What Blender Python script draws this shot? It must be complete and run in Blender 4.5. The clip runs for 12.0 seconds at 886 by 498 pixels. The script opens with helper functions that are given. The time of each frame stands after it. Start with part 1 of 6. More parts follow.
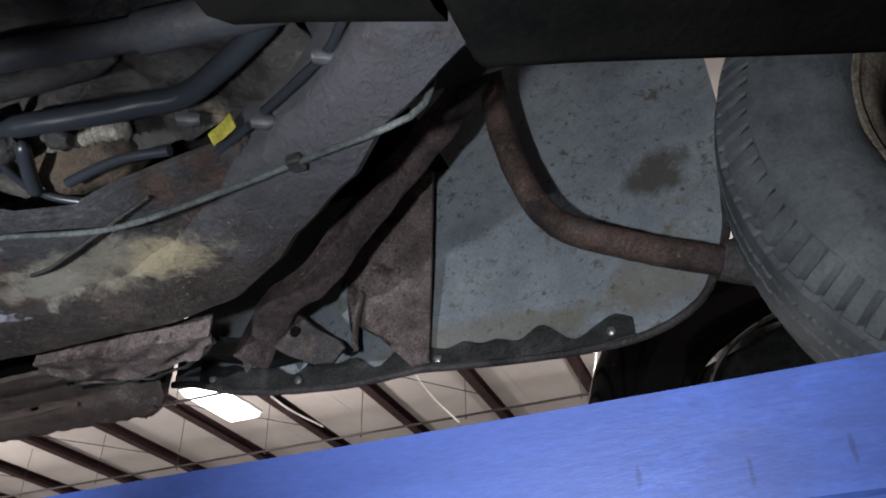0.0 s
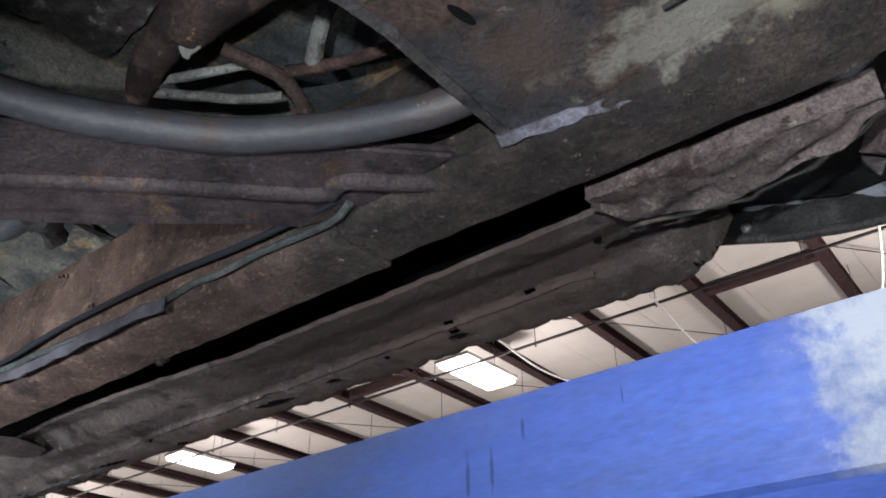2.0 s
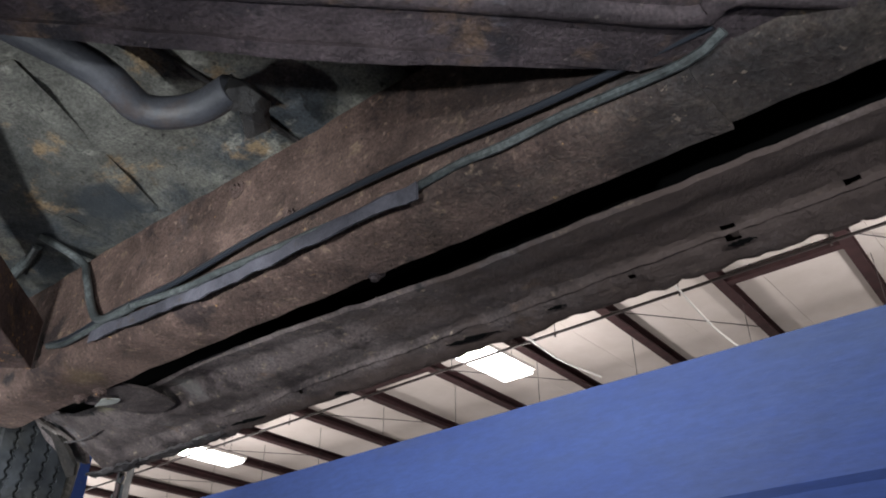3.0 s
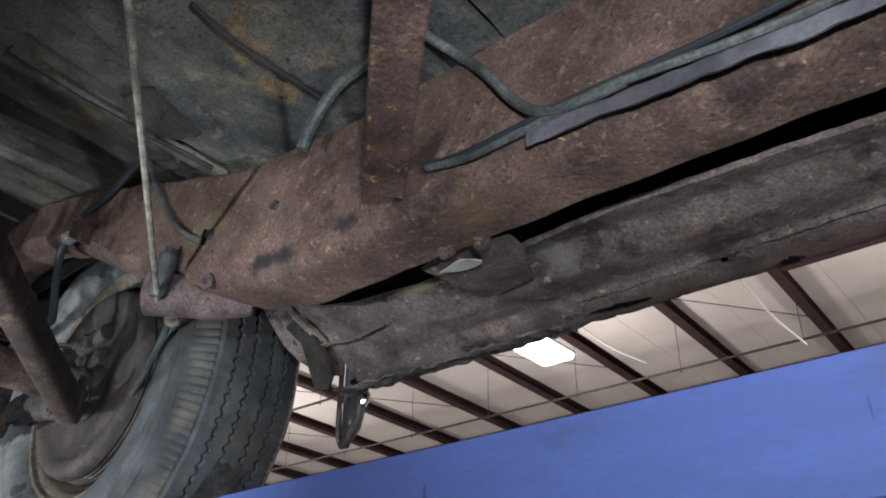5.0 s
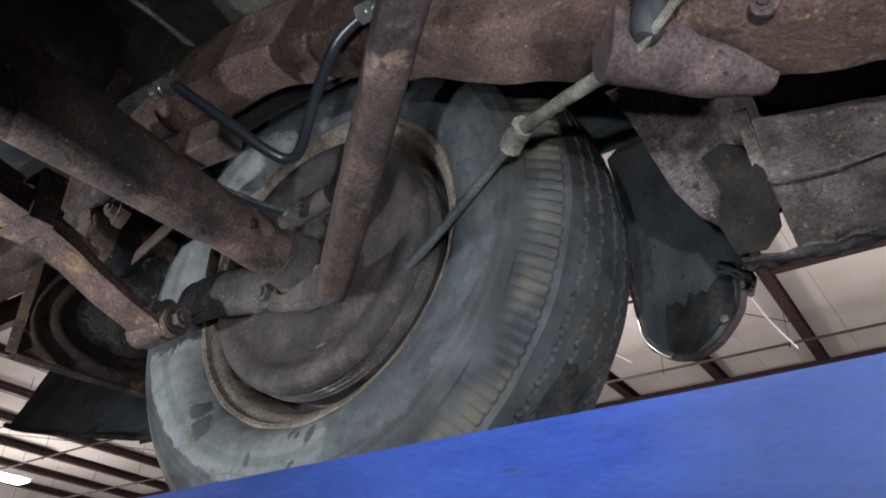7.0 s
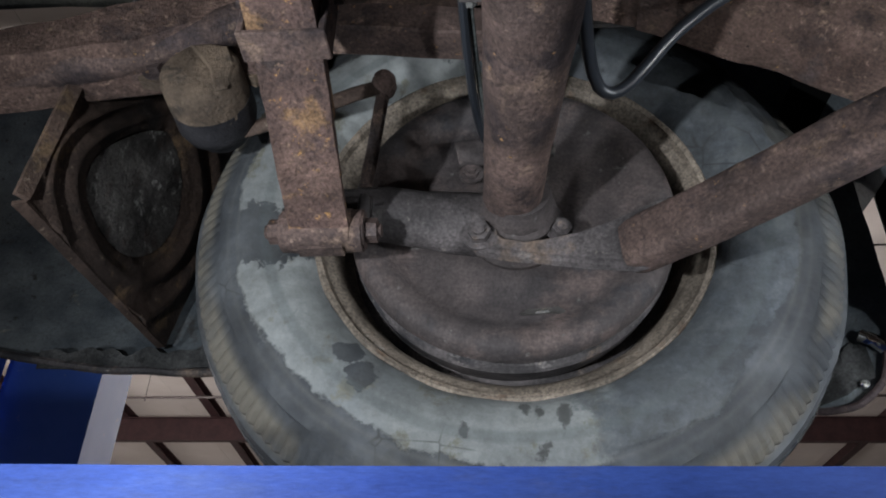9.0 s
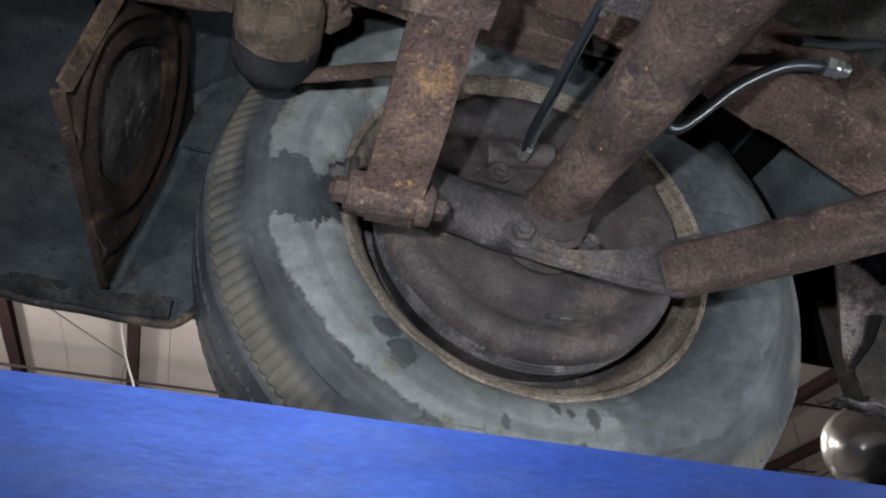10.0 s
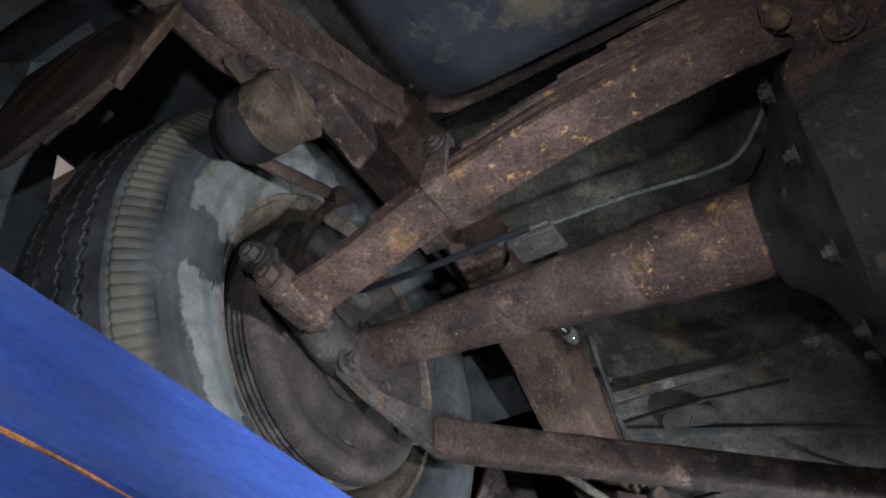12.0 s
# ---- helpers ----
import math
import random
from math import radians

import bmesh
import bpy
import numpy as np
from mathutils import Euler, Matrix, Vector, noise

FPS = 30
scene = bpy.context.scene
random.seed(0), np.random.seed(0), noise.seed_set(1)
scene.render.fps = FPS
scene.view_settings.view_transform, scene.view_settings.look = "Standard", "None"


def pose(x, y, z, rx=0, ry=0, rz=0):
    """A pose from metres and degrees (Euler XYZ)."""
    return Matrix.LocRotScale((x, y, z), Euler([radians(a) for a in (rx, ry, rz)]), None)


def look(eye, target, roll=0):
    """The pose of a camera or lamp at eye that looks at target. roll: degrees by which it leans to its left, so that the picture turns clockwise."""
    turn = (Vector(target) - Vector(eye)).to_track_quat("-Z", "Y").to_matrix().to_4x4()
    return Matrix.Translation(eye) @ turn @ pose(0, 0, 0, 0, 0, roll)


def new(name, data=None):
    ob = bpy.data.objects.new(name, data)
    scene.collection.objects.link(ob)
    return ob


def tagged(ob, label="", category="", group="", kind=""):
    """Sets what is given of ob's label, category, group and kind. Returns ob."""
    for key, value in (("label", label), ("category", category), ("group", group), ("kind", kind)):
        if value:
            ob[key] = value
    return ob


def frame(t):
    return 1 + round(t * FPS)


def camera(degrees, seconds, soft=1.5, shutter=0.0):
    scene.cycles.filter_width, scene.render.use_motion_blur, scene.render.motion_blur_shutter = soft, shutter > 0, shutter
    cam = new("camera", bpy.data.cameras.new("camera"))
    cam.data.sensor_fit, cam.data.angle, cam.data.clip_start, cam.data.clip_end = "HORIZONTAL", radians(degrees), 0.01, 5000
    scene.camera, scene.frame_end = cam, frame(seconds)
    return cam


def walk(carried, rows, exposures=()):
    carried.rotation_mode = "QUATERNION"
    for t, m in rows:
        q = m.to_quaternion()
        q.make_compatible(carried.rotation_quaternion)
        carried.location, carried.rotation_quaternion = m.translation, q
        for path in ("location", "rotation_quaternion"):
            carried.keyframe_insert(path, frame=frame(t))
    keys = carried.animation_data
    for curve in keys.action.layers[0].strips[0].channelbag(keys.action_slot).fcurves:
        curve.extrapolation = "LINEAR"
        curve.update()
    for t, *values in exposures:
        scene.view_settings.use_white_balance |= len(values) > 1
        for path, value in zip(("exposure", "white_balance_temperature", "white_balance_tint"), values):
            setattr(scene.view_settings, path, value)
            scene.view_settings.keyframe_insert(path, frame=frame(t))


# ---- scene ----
cam = camera(57.38, 12.0, soft=1.9)
PATH = [
    (0, pose(2.9914, 0.0307, -0.1935, 123.33, 1.02, 23.16)),
    (0.5, pose(2.8880, 0.0518, -0.1871, 122.90, 0.03, 29.21)),
    (1, pose(2.7472, 0.0944, -0.1804, 122.15, 0.19, 33.34)),
    (1.5, pose(2.5848, 0.1321, -0.1708, 121.84, 1.16, 37.65)),
    (2, pose(2.4336, 0.1425, -0.1659, 121.30, 0.24, 40.14)),
    (2.5, pose(2.2482, 0.1169, -0.1694, 121.01, 0.71, 40.03)),
    (4.5, pose(1.5893, 0.1085, -0.1635, 121.20, -1.21, 40.85)),
    (5, pose(1.4174, 0.0763, -0.1673, 120.37, -1.16, 40.12)),
    (5.5, pose(1.2354, 0.0799, -0.1656, 119.99, -1.59, 40.55)),
    (6, pose(1.0538, 0.1092, -0.1579, 120.35, -1.71, 40.43)),
    (6.5, pose(0.8769, 0.1137, -0.1565, 119.54, -1.51, 39.88)),
    (7, pose(0.6906, 0.0953, -0.1578, 120.63, -1.57, 35.93)),
    (7.5, pose(0.5114, 0.0524, -0.1589, 120.92, -1.61, 30.31)),
    (9.5, pose(-0.1672, 0.0006, -0.1708, 123.50, -1.13, -6.77)),
    (10, pose(-0.3012, 0.0504, -0.1881, 124.36, -1.06, -16.67)),
    (10.5, pose(-0.4365, 0.0980, -0.1958, 126.16, -1.18, -26.10)),
    (11, pose(-0.5581, 0.1460, -0.2125, 128.18, -0.92, -38.52)),
    (11.5, pose(-0.6198, 0.1614, -0.2347, 130.70, -0.67, -49.82)),
    (12, pose(-0.6696, 0.1366, -0.2673, 132.58, -1.45, -57.82)),
]
walk(cam, PATH, [(0.0, -0.15), (1.0, -0.12), (2.0, 0.0), (11.0, 0.0), (12.0, -0.15)])

# ---- world and light ----
world = bpy.data.worlds.new("workshop_air")
scene.world = world
world.use_nodes = True
world.node_tree.nodes["Background"].inputs[0].default_value = (0.85, 0.87, 1.0, 1)
world.node_tree.nodes["Background"].inputs[1].default_value = 0.005


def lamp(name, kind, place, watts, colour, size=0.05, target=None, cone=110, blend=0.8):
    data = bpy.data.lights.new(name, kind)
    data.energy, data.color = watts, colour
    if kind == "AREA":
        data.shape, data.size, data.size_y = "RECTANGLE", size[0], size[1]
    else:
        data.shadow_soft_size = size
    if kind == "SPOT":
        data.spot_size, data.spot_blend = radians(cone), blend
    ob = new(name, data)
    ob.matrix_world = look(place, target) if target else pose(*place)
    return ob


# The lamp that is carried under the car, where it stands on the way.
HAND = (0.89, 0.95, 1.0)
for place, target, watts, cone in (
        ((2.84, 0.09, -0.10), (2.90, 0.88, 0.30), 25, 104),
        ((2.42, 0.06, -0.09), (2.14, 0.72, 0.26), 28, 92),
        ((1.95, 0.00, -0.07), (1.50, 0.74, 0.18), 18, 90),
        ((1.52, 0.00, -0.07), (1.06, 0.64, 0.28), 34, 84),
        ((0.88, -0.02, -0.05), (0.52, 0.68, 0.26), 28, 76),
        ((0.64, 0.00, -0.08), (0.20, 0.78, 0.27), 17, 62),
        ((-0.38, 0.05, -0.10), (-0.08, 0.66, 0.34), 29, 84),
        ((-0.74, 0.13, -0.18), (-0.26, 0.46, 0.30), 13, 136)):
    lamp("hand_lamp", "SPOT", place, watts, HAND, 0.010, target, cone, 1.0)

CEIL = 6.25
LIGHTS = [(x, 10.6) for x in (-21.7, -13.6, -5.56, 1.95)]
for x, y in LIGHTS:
    lamp("ceiling_lamp_and_fill", "AREA", (x, y, 5.2), 250, (1.0, 0.97, 0.94), (0.6, 1.3))
    # Added fill point below each fixture, only to brighten the ceiling.
    lamp("ceiling_lamp_and_fill", "POINT", (x, y, 3.6), 420, (1.0, 0.93, 0.90), 0.3)

# ---- materials ----


def nodes_of(m):
    m.use_nodes = True
    t = m.node_tree
    return t, t.nodes["Principled BSDF"]


def noise_node(t, coord, scale, detail=6, rough=0.6, dist=0.0):
    n = t.nodes.new("ShaderNodeTexNoise")
    n.inputs["Scale"].default_value = scale
    n.inputs["Detail"].default_value = detail
    n.inputs["Roughness"].default_value = rough
    n.inputs["Distortion"].default_value = dist
    t.links.new(coord, n.inputs["Vector"])
    return n.outputs["Fac"]


def ramp_node(t, fac, stops):
    r = t.nodes.new("ShaderNodeValToRGB")
    el = r.color_ramp.elements
    while len(el) < len(stops):
        el.new(0.5)
    for e, (p, c) in zip(el, stops):
        e.position = p
        e.color = (*c, 1) if len(c) == 3 else c
    t.links.new(fac, r.inputs[0])
    return r.outputs["Color"]


def mix_node(t, fac, a, b):
    m = t.nodes.new("ShaderNodeMix")
    m.data_type = "RGBA"
    t.links.new(fac, m.inputs[0])
    for s, v in ((6, a), (7, b)):
        if hasattr(v, "links"):
            t.links.new(v, m.inputs[s])
        else:
            m.inputs[s].default_value = (*v, 1)
    return m.outputs[2]


def coord_node(t, stretch=(1, 1, 1), spread=False):
    c = t.nodes.new("ShaderNodeTexCoord").outputs["Object"]
    mp = t.nodes.new("ShaderNodeMapping")
    mp.inputs["Scale"].default_value = stretch
    t.links.new(c, mp.inputs["Vector"])
    return mp.outputs["Vector"]


def surface(name, layers, rough=(0.6, 0.9), metal=0.0, bump=0.4, bump_scale=180, stretch=(1, 1, 1), depth=0.005, spec=0.3, grain=1.0):
    """layers: (scale, low, high, colour) painted one over another by noise; the first is the base (colour a, colour b)."""
    m = bpy.data.materials.new(name)
    t, p = nodes_of(m)
    co = coord_node(t, stretch)
    (sc, a, b), *rest = layers
    col = ramp_node(t, noise_node(t, co, sc, 8, 0.65), [(0.36, a), (0.64, b)])
    for i, (sc, lo, hi, c) in enumerate(rest):
        off = t.nodes.new("ShaderNodeMapping")
        off.inputs["Location"].default_value = (3.1 * i + 1.7, 1.3 * i, 5.2 * i + 0.4)
        t.links.new(co, off.inputs["Vector"])
        f = ramp_node(t, noise_node(t, off.outputs["Vector"], sc, 9, 0.68), [(lo, (0, 0, 0)), (hi, (1, 1, 1))])
        col = mix_node(t, f, col, c)
    if grain:
        for scale, low, high in ((bump_scale * 1.5, 1 - 0.55 * grain, 1 + 0.5 * grain), (bump_scale * 0.11, 1 - 0.45 * grain, 1 + 0.35 * grain)):
            g = ramp_node(t, noise_node(t, co, scale, 5, 0.7), [(0.34, (low / 2,) * 3), (0.66, (high / 2,) * 3)])
            k = t.nodes.new("ShaderNodeMix")
            k.data_type, k.blend_type = "RGBA", "MULTIPLY"
            k.inputs[0].default_value = 1.0
            t.links.new(col, k.inputs[6])
            t.links.new(g, k.inputs[7])
            d = t.nodes.new("ShaderNodeVectorMath")
            d.operation = "SCALE"
            d.inputs["Scale"].default_value = 2.0
            t.links.new(k.outputs[2], d.inputs[0])
            col = d.outputs[0]
    t.links.new(col, p.inputs["Base Color"])
    fine = noise_node(t, co, bump_scale, 8, 0.7)
    r = t.nodes.new("ShaderNodeMapRange")
    r.inputs["To Min"].default_value, r.inputs["To Max"].default_value = rough
    t.links.new(noise_node(t, co, bump_scale * 0.13, 5), r.inputs["Value"])
    t.links.new(r.outputs[0], p.inputs["Roughness"])
    p.inputs["Metallic"].default_value = metal
    p.inputs["Specular IOR Level"].default_value = spec
    coarse = noise_node(t, co, bump_scale * 0.2, 6, 0.6)
    add = t.nodes.new("ShaderNodeMath")
    add.operation = "MULTIPLY_ADD"
    add.inputs[1].default_value = 0.5
    t.links.new(fine, add.inputs[0])
    t.links.new(coarse, add.inputs[2])
    b = t.nodes.new("ShaderNodeBump")
    b.inputs["Strength"].default_value, b.inputs["Distance"].default_value = bump, depth
    t.links.new(add.outputs[0], b.inputs["Height"])
    t.links.new(b.outputs[0], p.inputs["Normal"])
    return m


def plain(name, colour, rough=0.5, metal=0.0, glow=0.0, spec=0.5):
    m = bpy.data.materials.new(name)
    t, p = nodes_of(m)
    p.inputs["Base Color"].default_value = (*colour, 1)
    p.inputs["Roughness"].default_value, p.inputs["Metallic"].default_value = rough, metal
    p.inputs["Specular IOR Level"].default_value = spec
    if glow:
        p.inputs["Emission Color"].default_value = (*colour, 1)
        p.inputs["Emission Strength"].default_value = glow
    return m


RUST = surface("rusted_steel", [(7, (0.045, 0.031, 0.028), (0.110, 0.073, 0.063)), (120, 0.61, 0.67, (0.153, 0.108, 0.087)), (11, 0.52, 0.61, (0.033, 0.024, 0.025)), (17, 0.57, 0.64, (0.158, 0.108, 0.084)),
                                (80, 0.60, 0.66, (0.042, 0.030, 0.029)), (70, 0.645, 0.69, (0.36, 0.20, 0.085)), (6, 0.62, 0.68, (0.079, 0.066, 0.067))], bump=0.8, grain=0.85)
RUST_DARK = surface("dark_greasy_rust", [(5, (0.031, 0.029, 0.031), (0.086, 0.074, 0.074)), (9, 0.55, 0.63, (0.023, 0.022, 0.025)), (6, 0.585, 0.65, (0.144, 0.105, 0.081)), (22, 0.60, 0.66, (0.126, 0.115, 0.112)),
                                         (90, 0.63, 0.69, (0.186, 0.165, 0.146))], rough=(0.45, 0.85), bump=0.7, grain=0.85)
RUST_ORANGE = surface("flaking_orange_rust", [(9, (0.058, 0.036, 0.033), (0.128, 0.080, 0.066)), (10, 0.54, 0.62, (0.038, 0.027, 0.025)), (64, 0.60, 0.65, (0.40, 0.215, 0.075)), (20, 0.58, 0.65, (0.20, 0.118, 0.065)),
                                              (110, 0.60, 0.66, (0.19, 0.125, 0.09)), (13, 0.58, 0.66, (0.055, 0.037, 0.036)), (30, 0.62, 0.68, (0.24, 0.15, 0.085))], bump=1.0, grain=0.85, depth=0.007)
RIM = surface("brown_grey_rim", [(8, (0.105, 0.086, 0.070), (0.185, 0.152, 0.122)), (20, 0.56, 0.68, (0.12, 0.075, 0.05)), (9, 0.6, 0.7, (0.27, 0.26, 0.24))], bump=0.4)
PLATE = surface("brown_black_brake_plate", [(5, (0.029, 0.026, 0.028), (0.066, 0.053, 0.051)), (9, 0.55, 0.63, (0.082, 0.062, 0.058)), (6, 0.58, 0.66, (0.024, 0.026, 0.031)), (80, 0.63, 0.69, (0.112, 0.105, 0.101))], bump=0.5, grain=0.6)
RUST_MID = surface("brown_rust_flecked", [(8, (0.047, 0.034, 0.035), (0.107, 0.076, 0.074)), (120, 0.61, 0.67, (0.140, 0.102, 0.085)), (13, 0.53, 0.62, (0.035, 0.026, 0.027)), (75, 0.59, 0.65, (0.033, 0.022, 0.022)), (60, 0.65, 0.69, (0.33, 0.20, 0.09)), (5, 0.63, 0.68, (0.026, 0.025, 0.029))], bump=0.8, grain=0.85)
GREASE = surface("black_grease", [(12, (0.012, 0.0115, 0.012), (0.042, 0.037, 0.034)), (30, 0.58, 0.66, (0.085, 0.07, 0.056)), (8, 0.62, 0.68, (0.13, 0.10, 0.07))], rough=(0.3, 0.75), bump=0.9, spec=0.5, grain=0.5)
FLOORPAN = surface("undersealed_floor_steel", [(4, (0.062, 0.062, 0.056), (0.165, 0.158, 0.136)), (4, 0.51, 0.60, (0.046, 0.052, 0.058)), (9, 0.58, 0.65, (0.20, 0.14, 0.082)), (7, 0.60, 0.66, (0.26, 0.25, 0.215)), (90, 0.59, 0.66, (0.035, 0.032, 0.03))], bump=0.7, grain=0.85)
SHEET = surface("blue_grey_painted_sheet", [(5, (0.180, 0.200, 0.228), (0.295, 0.320, 0.352)), (75, 0.57, 0.64, (0.115, 0.115, 0.105)), (7, 0.56, 0.66, (0.185, 0.17, 0.13)), (22, 0.62, 0.68, (0.12, 0.11, 0.095))], rough=(0.55, 0.8), bump=0.4, grain=0.3)
SHEET_DARK = surface("grimy_dark_sheet", [(5, (0.055, 0.066, 0.078), (0.135, 0.148, 0.155)), (10, 0.58, 0.66, (0.05, 0.043, 0.04)), (80, 0.60, 0.66, (0.04, 0.037, 0.035)), (26, 0.64, 0.69, (0.19, 0.18, 0.16))], rough=(0.5, 0.8), bump=0.5, grain=0.4)
UNDERSEAL = surface("black_underseal", [(20, (0.016, 0.017, 0.018), (0.05, 0.05, 0.05))], rough=(0.5, 0.8), bump=0.8)
ROCKER = surface("rotten_sill_steel", [(6, (0.080, 0.061, 0.058), (0.158, 0.126, 0.120)), (8, 0.54, 0.62, (0.046, 0.034, 0.034)), (5, 0.57, 0.64, (0.150, 0.132, 0.134)), (30, 0.60, 0.66, (0.024, 0.022, 0.023)), (75, 0.60, 0.66, (0.28, 0.22, 0.165)), (140, 0.60, 0.67, (0.036, 0.030, 0.031)), (12, 0.62, 0.67, (0.140, 0.095, 0.073))], bump=1.0, grain=0.85)
XLEG = surface("stained_frame_steel", [(5, (0.025, 0.025, 0.029), (0.062, 0.060, 0.066)), (6, 0.51, 0.60, (0.068, 0.044, 0.035)), (4, 0.61, 0.68, (0.15, 0.13, 0.09)), (12, 0.56, 0.65, (0.024, 0.022, 0.023)), (60, 0.62, 0.68, (0.02, 0.019, 0.019)), (45, 0.65, 0.70, (0.16, 0.15, 0.14))], rough=(0.4, 0.8), bump=0.8, grain=0.85)
PALE_RUST = surface("pale_flaking_rust", [(9, (0.135, 0.112, 0.10), (0.26, 0.222, 0.198)), (13, 0.55, 0.63, (0.075, 0.05, 0.042)), (30, 0.58, 0.64, (0.34, 0.31, 0.27)), (70, 0.60, 0.66, (0.06, 0.045, 0.04))], bump=1.0, grain=0.85)
CHIP_AND_HOLE = surface("pale_chip_and_bright_hole", [(20, (0.26, 0.26, 0.24), (0.40, 0.39, 0.36)), (40, 0.60, 0.66, (0.2, 0.17, 0.13))], rough=(0.6, 0.8), bump=0.3, grain=0.2)
SEALANT = surface("grey_purple_sealant", [(12, (0.055, 0.053, 0.064), (0.125, 0.120, 0.142)), (30, 0.6, 0.68, (0.08, 0.065, 0.06))], rough=(0.4, 0.7), bump=0.6, grain=0.4)
CRUST = surface("crusty_brown_casting", [(14, (0.055, 0.04, 0.03), (0.13, 0.095, 0.068)), (30, 0.56, 0.64, (0.05, 0.038, 0.03)), (60, 0.64, 0.70, (0.20, 0.16, 0.11))], bump=1.2, grain=0.5)
CRUST_PALE = surface("pale_dirt_crust", [(16, (0.035, 0.031, 0.03), (0.125, 0.115, 0.108)), (40, 0.57, 0.63, (0.26, 0.25, 0.235)), (24, 0.56, 0.64, (0.06, 0.045, 0.04))], bump=1.2, grain=0.8)
CAP_BLACK = surface("black_oily_casting", [(12, (0.010, 0.010, 0.012), (0.026, 0.025, 0.028)), (40, 0.62, 0.70, (0.07, 0.06, 0.053)), (14, 0.62, 0.68, (0.075, 0.055, 0.045))], rough=(0.45, 0.7), bump=0.6, spec=0.2, grain=0.4)
# Darker copy of FLOORPAN; the weaker light at the rear is painted in.
FLOOR_SHADED = surface("shaded_rear_floor_steel", [(4, (0.034, 0.034, 0.031), (0.09, 0.086, 0.073)), (9, 0.58, 0.65, (0.11, 0.085, 0.052)), (5, 0.58, 0.66, (0.17, 0.165, 0.14)), (12, 0.56, 0.64, (0.028, 0.027, 0.026)), (90, 0.59, 0.66, (0.022, 0.02, 0.02))], bump=0.9, grain=0.85)
# Reflects almost nothing: paints in parts that the lamp leaves unlit.
UNLIT_BLACK = surface("unlit_near_black", [(14, (0.002, 0.002, 0.002), (0.004, 0.0038, 0.0036))], rough=(0.7, 0.9), bump=0.3, spec=0.0, grain=0.3)
BRACKET = surface("dark_brown_bracket_rust", [(6, (0.036, 0.025, 0.021), (0.085, 0.056, 0.044)), (14, 0.58, 0.66, (0.13, 0.085, 0.05)), (9, 0.56, 0.64, (0.022, 0.018, 0.017)), (80, 0.62, 0.68, (0.16, 0.125, 0.095))], bump=0.7, grain=0.7)
PATCH_RUST = surface("pinkish_patch_rust", [(9, (0.105, 0.078, 0.075), (0.21, 0.165, 0.158)), (13, 0.54, 0.62, (0.065, 0.044, 0.04)), (30, 0.58, 0.64, (0.28, 0.245, 0.20)), (70, 0.60, 0.66, (0.05, 0.038, 0.036))], bump=1.0, grain=0.85)
SEALER = surface("lavender_seam_sealer", [(16, (0.085, 0.08, 0.10), (0.19, 0.185, 0.23)), (30, 0.53, 0.61, (0.06, 0.052, 0.054)), (60, 0.64, 0.69, (0.42, 0.44, 0.50))], rough=(0.3, 0.6), bump=1.0, grain=0.6)
LEG_RUST = surface("purple_brown_leg_rust", [(6, (0.034, 0.026, 0.029), (0.082, 0.062, 0.066)), (9, 0.55, 0.63, (0.105, 0.068, 0.048)), (14, 0.56, 0.63, (0.025, 0.021, 0.024)), (5, 0.60, 0.66, (0.10, 0.095, 0.11)), (110, 0.62, 0.68, (0.13, 0.105, 0.095))], rough=(0.4, 0.75), bump=0.9, grain=0.85)
PALE_ROD = surface("pale_dusty_rod", [(14, (0.13, 0.13, 0.12), (0.24, 0.24, 0.225)), (24, 0.57, 0.65, (0.08, 0.065, 0.055)), (80, 0.62, 0.68, (0.05, 0.045, 0.04))], bump=0.7, grain=0.7)
TAR = surface("dull_brown_black_tar", [(20, (0.010, 0.009, 0.008), (0.028, 0.023, 0.020)), (40, 0.60, 0.67, (0.05, 0.036, 0.028))], rough=(0.7, 0.9), bump=0.9, spec=0.2, grain=0.6)
PIPE = surface("grey_exhaust_steel", [(7, (0.030, 0.031, 0.037), (0.070, 0.071, 0.080)), (18, 0.52, 0.66, (0.062, 0.047, 0.042)), (60, 0.66, 0.70, (0.24, 0.23, 0.22))], rough=(0.35, 0.6), bump=0.35, spec=0.5, grain=0.3)
HOSE = plain("black_rubber_hose", (0.022, 0.025, 0.031), 0.33)
WIRE = surface("grey_green_wire", [(20, (0.05, 0.057, 0.058), (0.095, 0.102, 0.10))], rough=(0.4, 0.6), bump=0.1)
ROPE = surface("grimy_cord", [(40, (0.16, 0.145, 0.12), (0.30, 0.275, 0.235))], bump=0.6, bump_scale=400)
RUB_BLACK = surface("old_black_rubber", [(25, (0.022, 0.024, 0.028), (0.042, 0.045, 0.05))], rough=(0.55, 0.75), bump=0.4, grain=0.3)
SHINY = plain("shiny_black_pipe", (0.05, 0.055, 0.065), 0.16, 0.6)
SILVER = plain("bright_plated_fitting", (0.72, 0.72, 0.70), 0.25, 0.9)
TANK = surface("blue_black_tank_steel", [(4, (0.018, 0.021, 0.028), (0.042, 0.046, 0.057)), (6, 0.58, 0.66, (0.11, 0.095, 0.075)), (11, 0.60, 0.66, (0.012, 0.012, 0.014)), (40, 0.64, 0.70, (0.02, 0.02, 0.022))], rough=(0.3, 0.55), bump=0.3, spec=0.5, grain=0.3)
